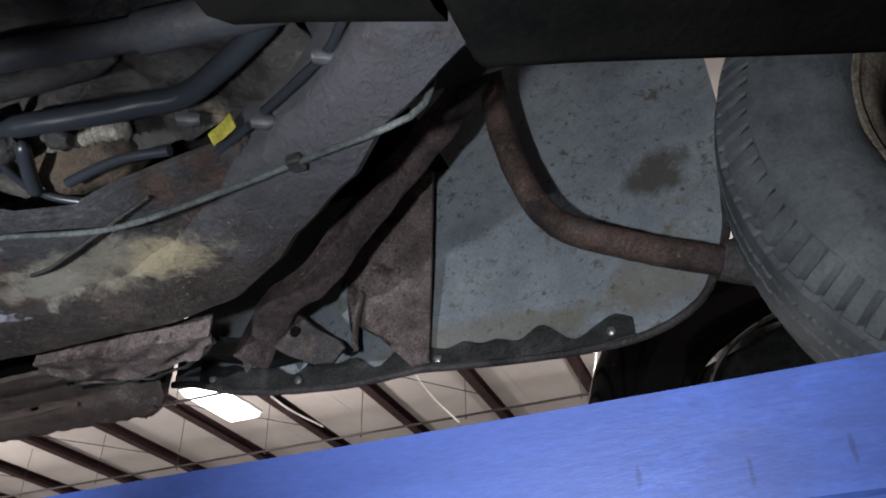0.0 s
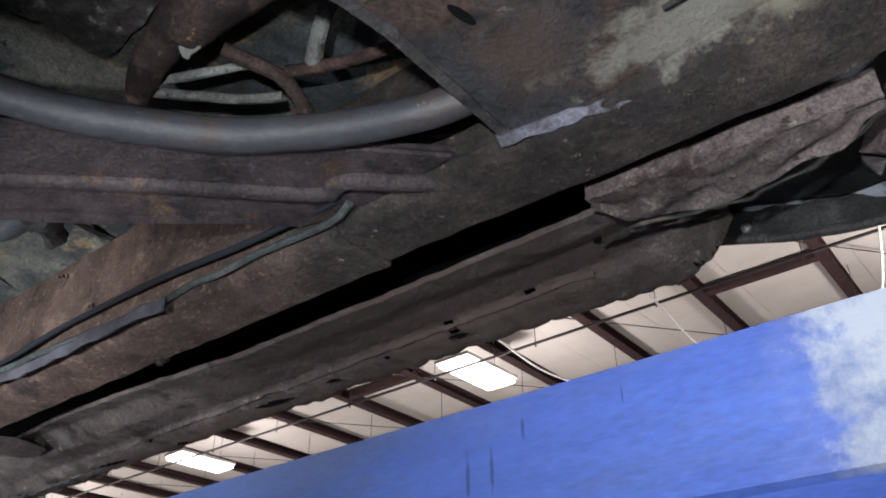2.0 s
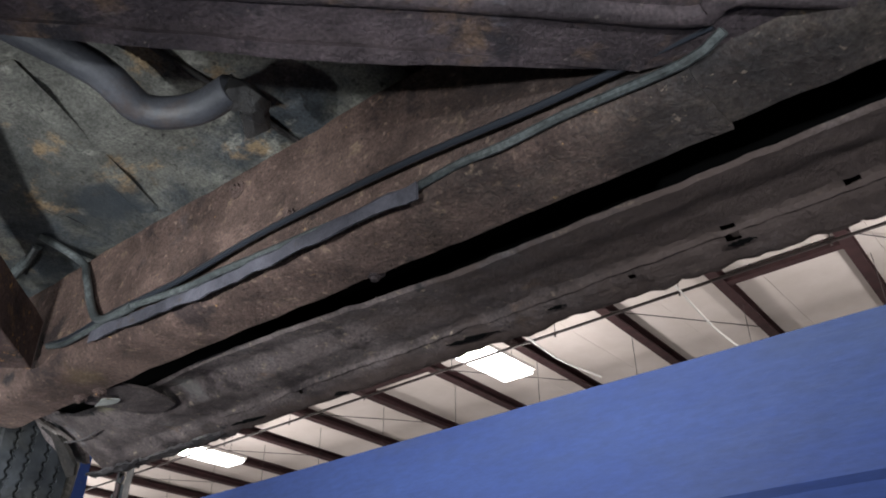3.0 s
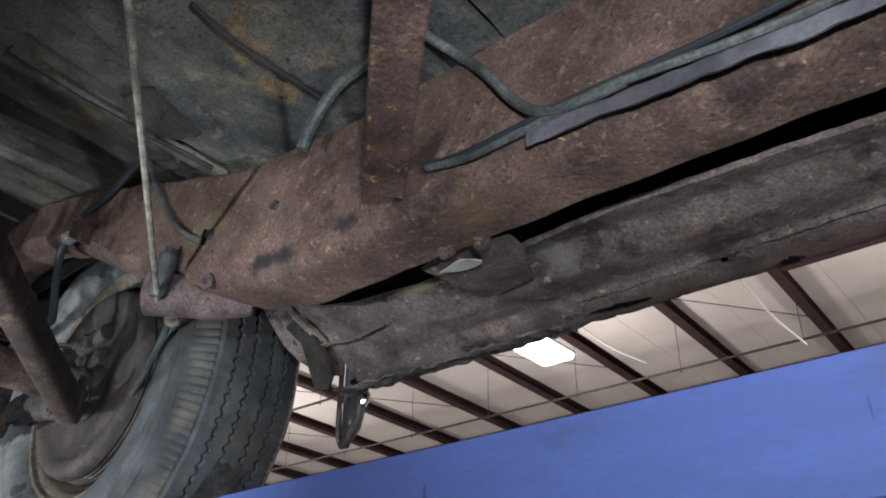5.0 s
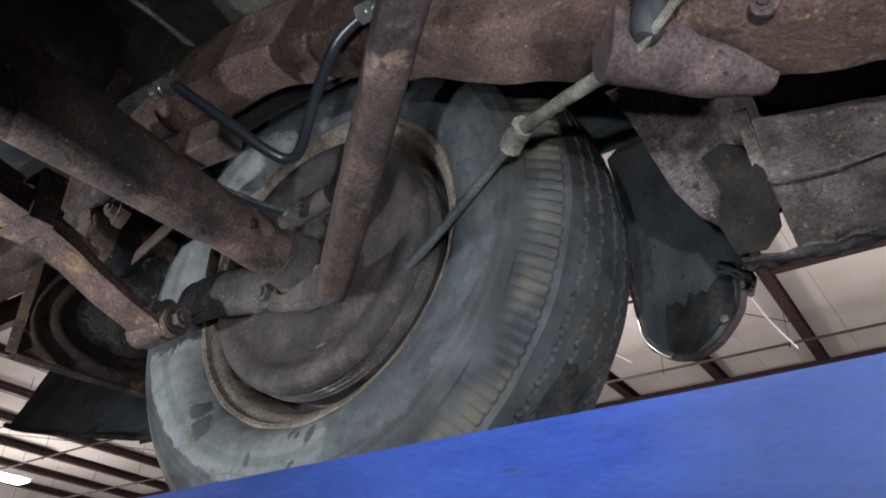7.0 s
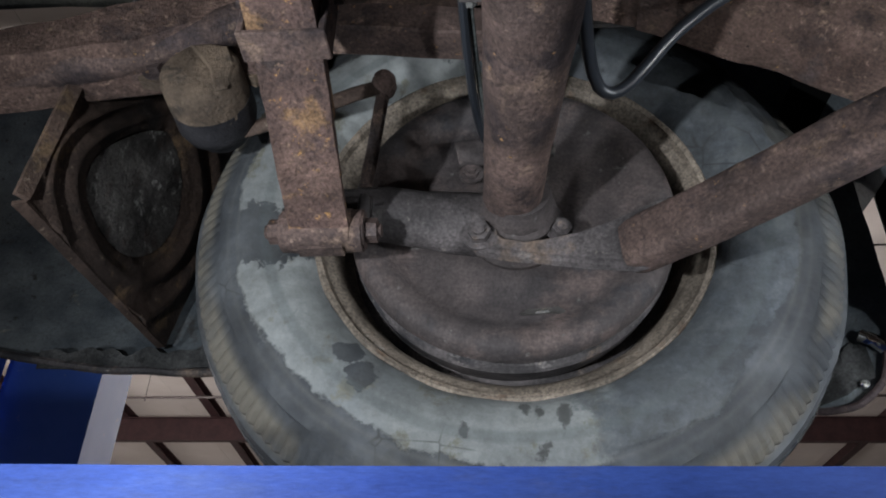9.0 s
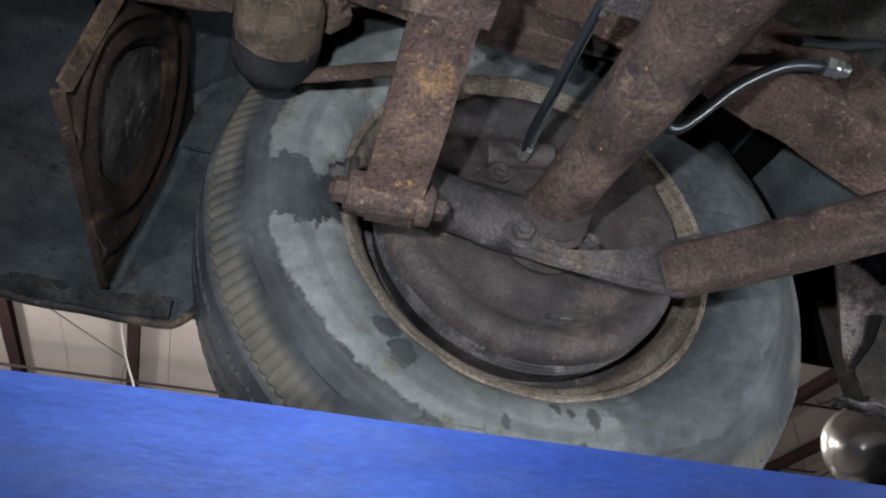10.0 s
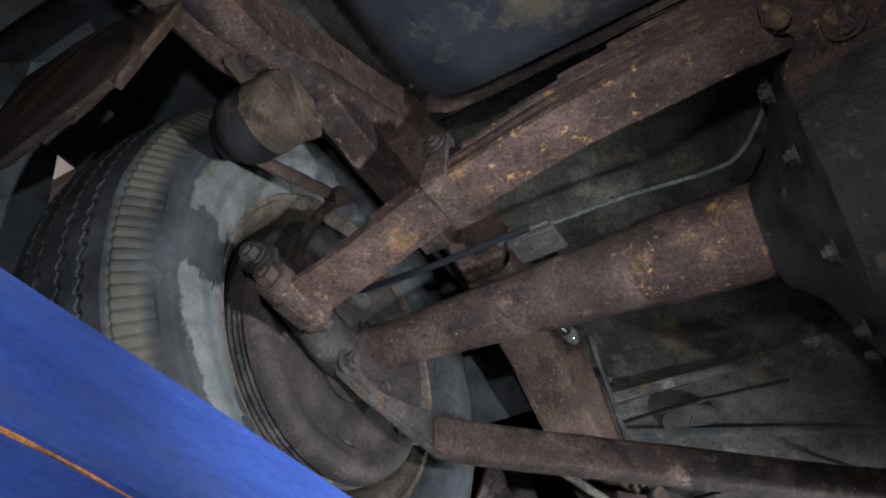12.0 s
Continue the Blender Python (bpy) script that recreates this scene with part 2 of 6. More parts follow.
BLUE = surface("scuffed_blue_paint", [(5, (0.025, 0.054, 0.255), (0.046, 0.090, 0.32)), (3.5, 0.50, 0.66, (0.060, 0.082, 0.17)), (12, 0.60, 0.72, (0.055, 0.075, 0.20)), (2.6, 0.56, 0.70, (0.030, 0.046, 0.125)), (7, 0.61, 0.68, (0.022, 0.036, 0.10)),
                                      (26, 0.66, 0.72, (0.035, 0.05, 0.11)), (90, 0.70, 0.76, (0.26, 0.29, 0.42))], rough=(0.35, 0.6), bump=0.15, stretch=(0.35, 1, 1.3), spec=0.2, grain=0.3)


def dusty_middle(m):
    t = m.node_tree
    p = t.nodes["Principled BSDF"]
    col = p.inputs["Base Color"].links[0].from_socket
    co = coord_node(t)
    sep = t.nodes.new("ShaderNodeSeparateXYZ")
    t.links.new(co, sep.inputs[0])
    shift = t.nodes.new("ShaderNodeMath")
    shift.operation = "MULTIPLY_ADD"
    shift.inputs[1].default_value = 0.4
    t.links.new(noise_node(t, co, 2.5, 5), shift.inputs[0])
    scale = t.nodes.new("ShaderNodeMath")
    scale.operation = "MULTIPLY_ADD"
    scale.inputs[1].default_value, scale.inputs[2].default_value = 0.25, 0.2
    t.links.new(sep.outputs["X"], scale.inputs[0])
    t.links.new(scale.outputs[0], shift.inputs[2])
    f = ramp_node(t, shift.outputs[0], [(0.47, (0, 0, 0)), (0.58, (0.45, 0.45, 0.45)), (0.85, (0.45, 0.45, 0.45)), (1.0, (0.15, 0.15, 0.15))])
    t.links.new(mix_node(t, f, col, (0.082, 0.098, 0.158)), p.inputs["Base Color"])
    # paint scraped off in one place
    worn_mask = t.nodes.new("ShaderNodeMath")
    worn_mask.operation = "SUBTRACT"
    worn_mask.inputs[1].default_value = 2.384
    t.links.new(sep.outputs["X"], worn_mask.inputs[0])
    away = t.nodes.new("ShaderNodeMath")
    away.operation = "ABSOLUTE"
    t.links.new(worn_mask.outputs[0], away.inputs[0])
    rough_edge = t.nodes.new("ShaderNodeMath")
    rough_edge.operation = "MULTIPLY_ADD"
    rough_edge.inputs[1].default_value = 0.075
    t.links.new(noise_node(t, co, 42, 8, 0.7), rough_edge.inputs[0])
    t.links.new(away.outputs[0], rough_edge.inputs[2])
    bare = ramp_node(t, rough_edge.outputs[0], [(0.0, (1, 1, 1)), (0.066, (0.92, 0.92, 0.92)), (0.082, (0.12, 0.12, 0.12)), (0.10, (0, 0, 0))])
    low = ramp_node(t, sep.outputs["Z"], [(0.0, (0, 0, 0)), (0.001, (1, 1, 1))])
    shifted = t.nodes.new("ShaderNodeMath")
    shifted.operation = "ADD"
    shifted.inputs[1].default_value = 0.0765
    t.links.new(sep.outputs["Z"], shifted.inputs[0])
    t.links.new(shifted.outputs[0], low.node.inputs[0])
    both = t.nodes.new("ShaderNodeMath")
    both.operation = "MULTIPLY"
    t.links.new(bare, both.inputs[0])
    t.links.new(low, both.inputs[1])
    steel = ramp_node(t, noise_node(t, co, 30, 7, 0.7), [(0.36, (0.10, 0.125, 0.22)), (0.56, (0.25, 0.265, 0.30))])
    t.links.new(mix_node(t, both.outputs[0], mix_node(t, f, col, (0.082, 0.098, 0.158)), steel), p.inputs["Base Color"])


dusty_middle(BLUE)
BLUE_POST = surface("blue_post_paint", [(4, (0.06, 0.15, 0.62), (0.09, 0.20, 0.7)), (30, 0.66, 0.72, (0.5, 0.52, 0.6))], rough=(0.35, 0.55), bump=0.1, grain=0.0)
CHIP_ORANGE = surface("rust_at_chipped_edge", [(60, (0.60, 0.26, 0.08), (0.42, 0.16, 0.06))], bump=0.4)

CEILING_MAT = surface("white_roof_lining", [(1.2, (0.70, 0.64, 0.60), (0.78, 0.72, 0.69))], rough=(0.7, 0.9), bump=0.1, bump_scale=20, grain=0.0)
RED_STEEL = surface("dark_red_primed_steel", [(5, (0.036, 0.019, 0.021), (0.062, 0.031, 0.033))], rough=(0.5, 0.7), bump=0.1, bump_scale=40, grain=0.0)
WALL = surface("pale_metal_wall", [(1.5, (0.52, 0.49, 0.47), (0.62, 0.59, 0.57))], rough=(0.6, 0.8), bump=0.1, bump_scale=20, grain=0.0)
# Floor out of view, kept very dark so that little light bounces up.
CONCRETE = surface("low_bounce_concrete", [(1.3, (0.065, 0.062, 0.06), (0.11, 0.105, 0.10)), (6, 0.6, 0.75, (0.13, 0.125, 0.12))], rough=(0.5, 0.8), bump=0.3, bump_scale=40)
DARK_PIPE = plain("dark_pipe_paint", (0.05, 0.04, 0.04), 0.5)
GLOW = plain("lit_diffuser", (1.0, 0.98, 0.96), 0.5, 0, 7.0)
# Near-black paint that stands in for shade inside gaps and holes.
SHADE_BLACK = plain("black_gap_shade", (0.004, 0.004, 0.004), 0.9, 0, 0, 0.1)
WHITE = plain("white_enamel", (0.75, 0.74, 0.72), 0.35)
BLACK_PAINT = plain("glossy_black_car_paint", (0.008, 0.008, 0.009), 0.08, 0, 0, 0.6)
CHROME = plain("chrome", (0.8, 0.8, 0.8), 0.08, 1.0)
AMBER = plain("amber_lens", (0.75, 0.30, 0.03), 0.2)
YELLOW = surface("dirty_yellow_tape", [(60, (0.20, 0.17, 0.03), (0.55, 0.48, 0.08)), (40, 0.58, 0.64, (0.05, 0.045, 0.03))], rough=(0.3, 0.6), bump=0.2, grain=0.3)

# Rubber: a grey film with peeling edges over a dark side wall.
RUBBER = surface("weathered_rubber", grain=0.3, layers=[(9, (0.048, 0.053, 0.060), (0.115, 0.122, 0.130)), (30, 0.58, 0.70, (0.03, 0.031, 0.033)),
                                      (13, 0.62, 0.74, (0.126, 0.120, 0.106))], rough=(0.6, 0.85), bump=0.4)


def rubber_wall():
    m = bpy.data.materials.new("peeling_grey_side_wall")
    t, p = nodes_of(m)
    co = coord_node(t)
    sep = t.nodes.new("ShaderNodeSeparateXYZ")
    t.links.new(co, sep.inputs[0])
    length = t.nodes.new("ShaderNodeVectorMath")
    length.operation = "LENGTH"
    flat = t.nodes.new("ShaderNodeMapping")
    flat.inputs["Scale"].default_value = (1, 0, 1)
    t.links.new(co, flat.inputs["Vector"])
    t.links.new(flat.outputs[0], length.inputs[0])
    n = noise_node(t, co, 7, 2, 0.5)
    n2 = noise_node(t, co, 38, 9, 0.75)

    def math_node(op, a, b):
        k = t.nodes.new("ShaderNodeMath")
        k.operation = op
        for i, v in enumerate((a, b)):
            if hasattr(v, "links"):
                t.links.new(v, k.inputs[i])
            else:
                k.inputs[i].default_value = v
        return k.outputs[0]
    edge = math_node("MULTIPLY", math_node("SUBTRACT", n, 0.5), 0.05)
    edge = math_node("ADD", edge, math_node("MULTIPLY", math_node("SUBTRACT", n2, 0.5), 0.035))
    r = math_node("SUBTRACT", length.outputs["Value"], edge)
    film = ramp_node(t, r, [(0.0, (1, 1, 1)), (0.2985, (1, 1, 1)), (0.3005, (0, 0, 0)), (1.0, (0, 0, 0))])
    # places where the film has peeled off
    for x, z, wide, high in ((-.272, -.040, .050, .040), (-.232, -.030, .022, .036), (-.150, -.205, .016, .018), (-.165, -.180, .016, .014), (-.06, .262, .10, .03), (.05, .22, .06, .03)):
        mp = t.nodes.new("ShaderNodeMapping")
        mp.inputs["Location"].default_value = (-x / wide, 0, -z / high)
        mp.inputs["Scale"].default_value = (1 / wide, 0, 1 / high)
        t.links.new(co, mp.inputs["Vector"])
        far = t.nodes.new("ShaderNodeVectorMath")
        far.operation = "LENGTH"
        t.links.new(mp.outputs[0], far.inputs[0])
        gone = math_node("ADD", far.outputs["Value"], math_node("MULTIPLY", math_node("SUBTRACT", n2, 0.5), 2.6))
        keep = ramp_node(t, gone, [(0.0, (0.12, 0.12, 0.12)), (0.90, (0.12, 0.12, 0.12)), (0.96, (1, 1, 1))])
        film = math_node("MULTIPLY", film, keep)
    dark = ramp_node(t, noise_node(t, co, 12, 8), [(0.36, (0.017, 0.020, 0.026)), (0.50, (0.042, 0.047, 0.055)), (0.66, (0.085, 0.092, 0.102))])
    tan = ramp_node(t, noise_node(t, co, 5, 8), [(0.52, (0, 0, 0)), (0.62, (0.5, 0.5, 0.5))])
    dark = mix_node(t, tan, dark, (0.082, 0.075, 0.060))
    grey = ramp_node(t, noise_node(t, co, 9, 9, 0.7), [(0.32, (0.15, 0.162, 0.168)), (0.66, (0.275, 0.287, 0.283))])
    spots = ramp_node(t, noise_node(t, co, 22, 8, 0.7), [(0.56, (0, 0, 0)), (0.64, (1, 1, 1))])
    grey = mix_node(t, spots, grey, (0.15, 0.145, 0.115))
    tilted = math_node("ADD", math_node("ADD", sep.outputs["X"], math_node("MULTIPLY", sep.outputs["Z"], 0.25)), math_node("MULTIPLY", math_node("SUBTRACT", noise_node(t, co, 10, 7, 0.7), 0.5), 0.30))
    worn_side = ramp_node(t, tilted, [(0.0, (0, 0, 0)), (0.012, (0.5, 0.5, 0.5)), (0.03, (0.85, 0.85, 0.85)), (0.20, (0.95, 0.95, 0.95))])
    blotchy = ramp_node(t, noise_node(t, co, 15, 9, 0.75), [(0.38, (0.026, 0.031, 0.038)), (0.50, (0.064, 0.074, 0.087)), (0.64, (0.130, 0.142, 0.152))])
    grey = mix_node(t, worn_side, grey, blotchy)
    # dark cracks and wet marks
    warp = t.nodes.new("ShaderNodeTexVoronoi")
    warp.feature = "DISTANCE_TO_EDGE"
    warp.inputs["Scale"].default_value = 17
    t.links.new(co, warp.inputs["Vector"])
    crack = ramp_node(t, warp.outputs["Distance"], [(0.0, (1, 1, 1)), (0.022, (0, 0, 0))])
    where = ramp_node(t, noise_node(t, co, 6, 4), [(0.54, (0, 0, 0)), (0.60, (1, 1, 1))])
    crack = math_node("MULTIPLY", math_node("MULTIPLY", crack, where), 0.9)
    col = mix_node(t, film, dark, grey)
    col = mix_node(t, crack, col, (0.030, 0.032, 0.033))
    # wet drips under the rim
    for x, z, wide in ((0.007, -0.237, 0.011), (0.020, -0.240, 0.008), (0.044, -0.246, 0.014), (0.024, -0.284, 0.012), (-0.05, -0.262, 0.006)):
        mp = t.nodes.new("ShaderNodeMapping")
        mp.inputs["Location"].default_value = (-x * 1.8, 0, -z)
        mp.inputs["Scale"].default_value = (1.8, 0, 1)
        t.links.new(co, mp.inputs["Vector"])
        far = t.nodes.new("ShaderNodeVectorMath")
        far.operation = "LENGTH"
        t.links.new(mp.outputs[0], far.inputs[0])
        ragged = math_node("ADD", far.outputs["Value"], math_node("MULTIPLY", math_node("SUBTRACT", n2, 0.5), 0.055))
        blot = ramp_node(t, ragged, [(0.0, (0.8, 0.8, 0.8)), (wide * 0.8, (0.8, 0.8, 0.8)), (wide, (0, 0, 0))])
        col = mix_node(t, blot, col, (0.032, 0.033, 0.033))
    stripe = ramp_node(t, length.outputs["Value"], [(0.262, (0, 0, 0)), (0.264, (0.42, 0.42, 0.42)), (0.274, (0.42, 0.42, 0.42)), (0.276, (0, 0, 0))])
    col = mix_node(t, stripe, col, (0.085, 0.10, 0.105))
    # moulded rings
    rings = ramp_node(t, length.outputs["Value"], [(0.0, (0, 0, 0)), (0.2515, (0, 0, 0)), (0.2525, (1, 1, 1)), (0.2535, (0, 0, 0)), (0.2985, (0, 0, 0)), (0.300, (1, 1, 1)), (0.3015, (0, 0, 0)), (0.3100, (0, 0, 0)), (0.3115, (1, 1, 1)), (0.313, (0, 0, 0))])
    faint = math_node("MULTIPLY", math_node("MULTIPLY", rings, noise_node(t, co, 14, 6)), 0.5)
    col = mix_node(t, faint, col, (0.24, 0.235, 0.205))
    dirt = ramp_node(t, noise_node(t, co, 55, 8, 0.75), [(0.40, (0, 0, 0)), (0.66, (0.35, 0.35, 0.35))])
    col = mix_node(t, dirt, col, (0.052, 0.052, 0.048))
    stain = ramp_node(t, noise_node(t, co, 3.6, 9, 0.72), [(0.40, (1, 1, 1)), (0.60, (0.52, 0.52, 0.52))])
    k = t.nodes.new("ShaderNodeMix")
    k.data_type, k.blend_type = "RGBA", "MULTIPLY"
    k.inputs[0].default_value = 1.0
    t.links.new(col, k.inputs[6])
    t.links.new(stain, k.inputs[7])
    col = k.outputs[2]
    # brown dust on the shoulder ribs
    tanned = ramp_node(t, length.outputs["Value"], [(0.330, (0, 0, 0)), (0.340, (0.65, 0.65, 0.65)), (0.356, (0.65, 0.65, 0.65)), (0.360, (0, 0, 0))])
    tanned = math_node("MULTIPLY", tanned, ramp_node(t, noise_node(t, co, 7, 6), [(0.42, (0, 0, 0)), (0.58, (1, 1, 1))]))
    col = mix_node(t, tanned, col, (0.135, 0.118, 0.09))
    t.links.new(col, p.inputs["Base Color"])
    p.inputs["Roughness"].default_value = 0.75
    b = t.nodes.new("ShaderNodeBump")
    b.inputs["Strength"].default_value, b.inputs["Distance"].default_value = 0.5, 0.002
    height = math_node("ADD", math_node("ADD", film, noise_node(t, co, 160, 6)), math_node("MULTIPLY", rings, 0.3))
    t.links.new(height, b.inputs["Height"])
    t.links.new(b.outputs[0], p.inputs["Normal"])
    return m


SIDEWALL = rubber_wall()


def darker_ahead(m, name):
    """The same rust, darker and greasier towards the front of the car."""
    n = m.copy()
    n.name = name
    t = n.node_tree
    p = t.nodes["Principled BSDF"]
    col = p.inputs["Base Color"].links[0].from_socket
    co = coord_node(t)
    sep = t.nodes.new("ShaderNodeSeparateXYZ")
    t.links.new(co, sep.inputs[0])
    shift = t.nodes.new("ShaderNodeMath")
    shift.operation = "MULTIPLY_ADD"
    shift.inputs[1].default_value = 1.6
    t.links.new(noise_node(t, co, 3, 7, 0.65), shift.inputs[0])
    t.links.new(sep.outputs["X"], shift.inputs[2])
    half = t.nodes.new("ShaderNodeMath")
    half.operation = "MULTIPLY"
    half.inputs[1].default_value = 0.25
    t.links.new(shift.outputs[0], half.inputs[0])
    f = ramp_node(t, half.outputs[0], [(0.57, (0, 0, 0)), (0.69, (0.8, 0.8, 0.8))])
    tone = ramp_node(t, noise_node(t, co, 9, 8, 0.7), [(0.36, (0.028, 0.027, 0.028)), (0.52, (0.066, 0.061, 0.061)), (0.64, (0.130, 0.112, 0.096))])
    for scale, low, high in ((170, 0.35, 1.0), (60, 0.5, 1.0), (420, 0.55, 1.0)):
        k = t.nodes.new("ShaderNodeMix")
        k.data_type, k.blend_type = "RGBA", "MULTIPLY"
        k.inputs[0].default_value = 1.0
        t.links.new(tone, k.inputs[6])
        t.links.new(ramp_node(t, noise_node(t, co, scale, 6, 0.7), [(0.36, (low,) * 3), (0.60, (high,) * 3)]), k.inputs[7])
        tone = k.outputs[2]
    flecks = ramp_node(t, noise_node(t, co, 95, 6, 0.7), [(0.63, (0, 0, 0)), (0.67, (1, 1, 1))])
    tone = mix_node(t, flecks, tone, (0.24, 0.19, 0.15))
    t.links.new(mix_node(t, f, col, tone), p.inputs["Base Color"])
    return n


RAIL_BASE = surface("scaly_red_rust", [(9, (0.066, 0.041, 0.034), (0.142, 0.092, 0.075)), (110, 0.57, 0.65, (0.205, 0.140, 0.108)), (11, 0.57, 0.65, (0.042, 0.028, 0.026)), (42, 0.60, 0.66, (0.215, 0.148, 0.105)),
                                       (85, 0.61, 0.67, (0.040, 0.027, 0.025)), (70, 0.665, 0.70, (0.42, 0.25, 0.10)), (5, 0.60, 0.68, (0.080, 0.062, 0.060))], bump=1.0, grain=0.8, depth=0.007)
RAIL_RUST = darker_ahead(RAIL_BASE, "rail_rust")


def stain_at(m, centre, size, colour, strength=0.9, grain=14, ragged_by=2.2):
    """A blotch of its own ragged shape at one place of a surface."""
    t = m.node_tree
    p = t.nodes["Principled BSDF"]
    col = p.inputs["Base Color"].links[0].from_socket
    co = coord_node(t)
    mp = t.nodes.new("ShaderNodeMapping")
    mp.inputs["Location"].default_value = tuple(-c / s for c, s in zip(centre, size))
    mp.inputs["Scale"].default_value = tuple(1 / s for s in size)
    t.links.new(co, mp.inputs["Vector"])
    far = t.nodes.new("ShaderNodeVectorMath")
    far.operation = "LENGTH"
    t.links.new(mp.outputs[0], far.inputs[0])
    ragged = t.nodes.new("ShaderNodeMath")
    ragged.operation = "MULTIPLY_ADD"
    ragged.inputs[1].default_value = ragged_by
    t.links.new(noise_node(t, co, grain, 9, 0.72), ragged.inputs[0])
    t.links.new(far.outputs["Value"], ragged.inputs[2])
    half = t.nodes.new("ShaderNodeMath")
    half.operation = "MULTIPLY"
    half.inputs[1].default_value = 0.726 / ragged_by
    t.links.new(ragged.outputs[0], half.inputs[0])
    f = ramp_node(t, half.outputs[0], [(0.50, (strength,) * 3), (0.64, (0, 0, 0))])
    t.links.new(mix_node(t, f, col, colour), p.inputs["Base Color"])


stain_at(XLEG, (2.32, .36, .27), (.16, .11, .2), (.026, .028, .035), 0.8, 12)
stain_at(XLEG, (2.20, .53, .27), (.06, .07, .1), (.085, .058, .045), 0.5, 16)
for surface_of in (RAIL_RUST, XLEG):
    stain_at(surface_of, (2.37, .565, .27), (.115, .028, .08), (.23, .205, .16), 0.62, 34, 4.0)
    stain_at(surface_of, (2.46, .575, .27), (.05, .020, .08), (.30, .25, .16), 0.7, 34, 4.0)
    stain_at(surface_of, (2.29, .572, .27), (.045, .022, .08), (.25, .235, .21), 0.65, 34, 4.0)
# Blue-grey sheen of the front rail, painted in as colour.
stain_at(RAIL_RUST, (2.66, .46, .28), (.32, .2, .2), (.078, .078, .092), 0.75, 8)
stain_at(ROCKER, (1.85, .83, .29), (.60, .2, .2), (.085, .060, .052), 0.8, 9)
stain_at(ROCKER, (1.25, .915, .285), (.70, .045, .08), (.072, .048, .040), 0.75, 10)
stain_at(ROCKER, (.98, .78, .30), (.03, .05, .1), (.20, .185, .175), 0.5, 60)
stain_at(ROCKER, (2.20, .83, .29), (.07, .06, .1), (.085, .078, .055), 0.7, 20)
stain_at(ROCKER, (.785, .745, .315), (.05, .03, .05), (.20, .18, .10), 0.6, 30)
stain_at(ROCKER, (.52, .815, .33), (.035, .06, .07), (.018, .016, .017), 0.93, 26)
stain_at(FLOORPAN, (1.13, .52, .455), (.10, .07, .1), (.03, .036, .042), 0.85)
stain_at(FLOORPAN, (.61, .42, .465), (.05, .05, .08), (.03, .03, .032), 0.85)
stain_at(RAIL_RUST, (.745, .553, .281), (.055, .06, .016), (.016, .014, .015), 0.95, 24)
stain_at(RAIL_RUST, (.872, .553, .286), (.030, .06, .016), (.018, .015, .016), 0.95, 24)
stain_at(RAIL_RUST, (1.01, .60, .266), (.045, .035, .05), (.16, .11, .05), 0.4, 30)
stain_at(RAIL_RUST, (.60, .556, .375), (.07, .06, .03), (.14, .115, .06), 0.7, 20)
for x, z, w, h in ((2.151, -.04, .0045, .040), (2.168, -.04, .0040, .040), (2.19, -.02, .0035, .016), (2.252, -.015, .002, .014), (.943, -.035, .004, .030), (.965, -.036, .005, .034), (1.04, -.036, .0045, .036), (.844, -.03, .003, .022), (.344, -.036, .003, .022),
                   (2.977, -.055, .004, .024), (3.03, -.049, .0045, .026), (2.916, -.05, .004, .022), (1.33, -.03, .002, .02)):
    stain_at(BLUE, (x, .5, z), (w, .4, h), (.022, .032, .085), 0.7, 70, 1.1)
# Dirty streaks, widened into a painted dimming of the overlit runway.
stain_at(BLUE, (2.78, .5, -.02), (.34, .4, .10), (.035, .045, .13), 0.5, 12, 3.0)
stain_at(SHEET, (2.926, 1.0, 0.542), (.07, .2, .055), (.075, .062, .05), 0.85, 16)
stain_at(SHEET, (2.66, 1.0, .335), (.26, .2, .045), (.17, .14, .085), 0.5, 18)
stain_at(SHEET, (2.90, 1.0, .36), (.10, .2, .06), (.19, .155, .10), 0.5, 18)

# ---- mesh helpers ----


def mesh_of(name, vf, mat, smooth=35, bevel=0.0, segments=1):
    verts, faces = vf
    me = bpy.data.meshes.new(name)
    bm = bmesh.new()
    vs = [bm.verts.new(v) for v in verts]
    for f in faces:
        try:
            bm.faces.new([vs[i] for i in f])
        except ValueError:
            pass
    bmesh.ops.recalc_face_normals(bm, faces=bm.faces)
    if bevel:
        edges = [e for e in bm.edges if len(e.link_faces) == 2 and e.calc_face_angle(0) > 0.6]
        bmesh.ops.bevel(bm, geom=edges, offset=bevel, segments=segments, affect="EDGES", clamp_overlap=True)
    bm.to_mesh(me)
    bm.free()
    me.materials.append(mat)
    me.shade_smooth()
    me.set_sharp_from_angle(angle=radians(smooth))
    return me


def part(name, vf, mat, parent=None, label="", smooth=35, bevel=0.0, segments=1):
    ob = new(name, mesh_of(name, vf, mat, smooth, bevel, segments))
    if parent:
        ob.parent = parent
    if label:
        tagged(ob, label)
    return ob


def empty(name, label, category, place=(0, 0, 0), group=""):
    ob = new(name)
    ob.matrix_world = Matrix.Translation(place)
    ob.empty_display_size = 0.1
    return tagged(ob, label, category, group)


def merge(*pieces):
    verts, faces = [], []
    for v, f in pieces:
        k = len(verts)
        verts += [tuple(p) for p in v]
        faces += [[i + k for i in q] for q in f]
    return verts, faces


def moved(vf, m):
    return [tuple(m @ Vector(v)) for v in vf[0]], vf[1]


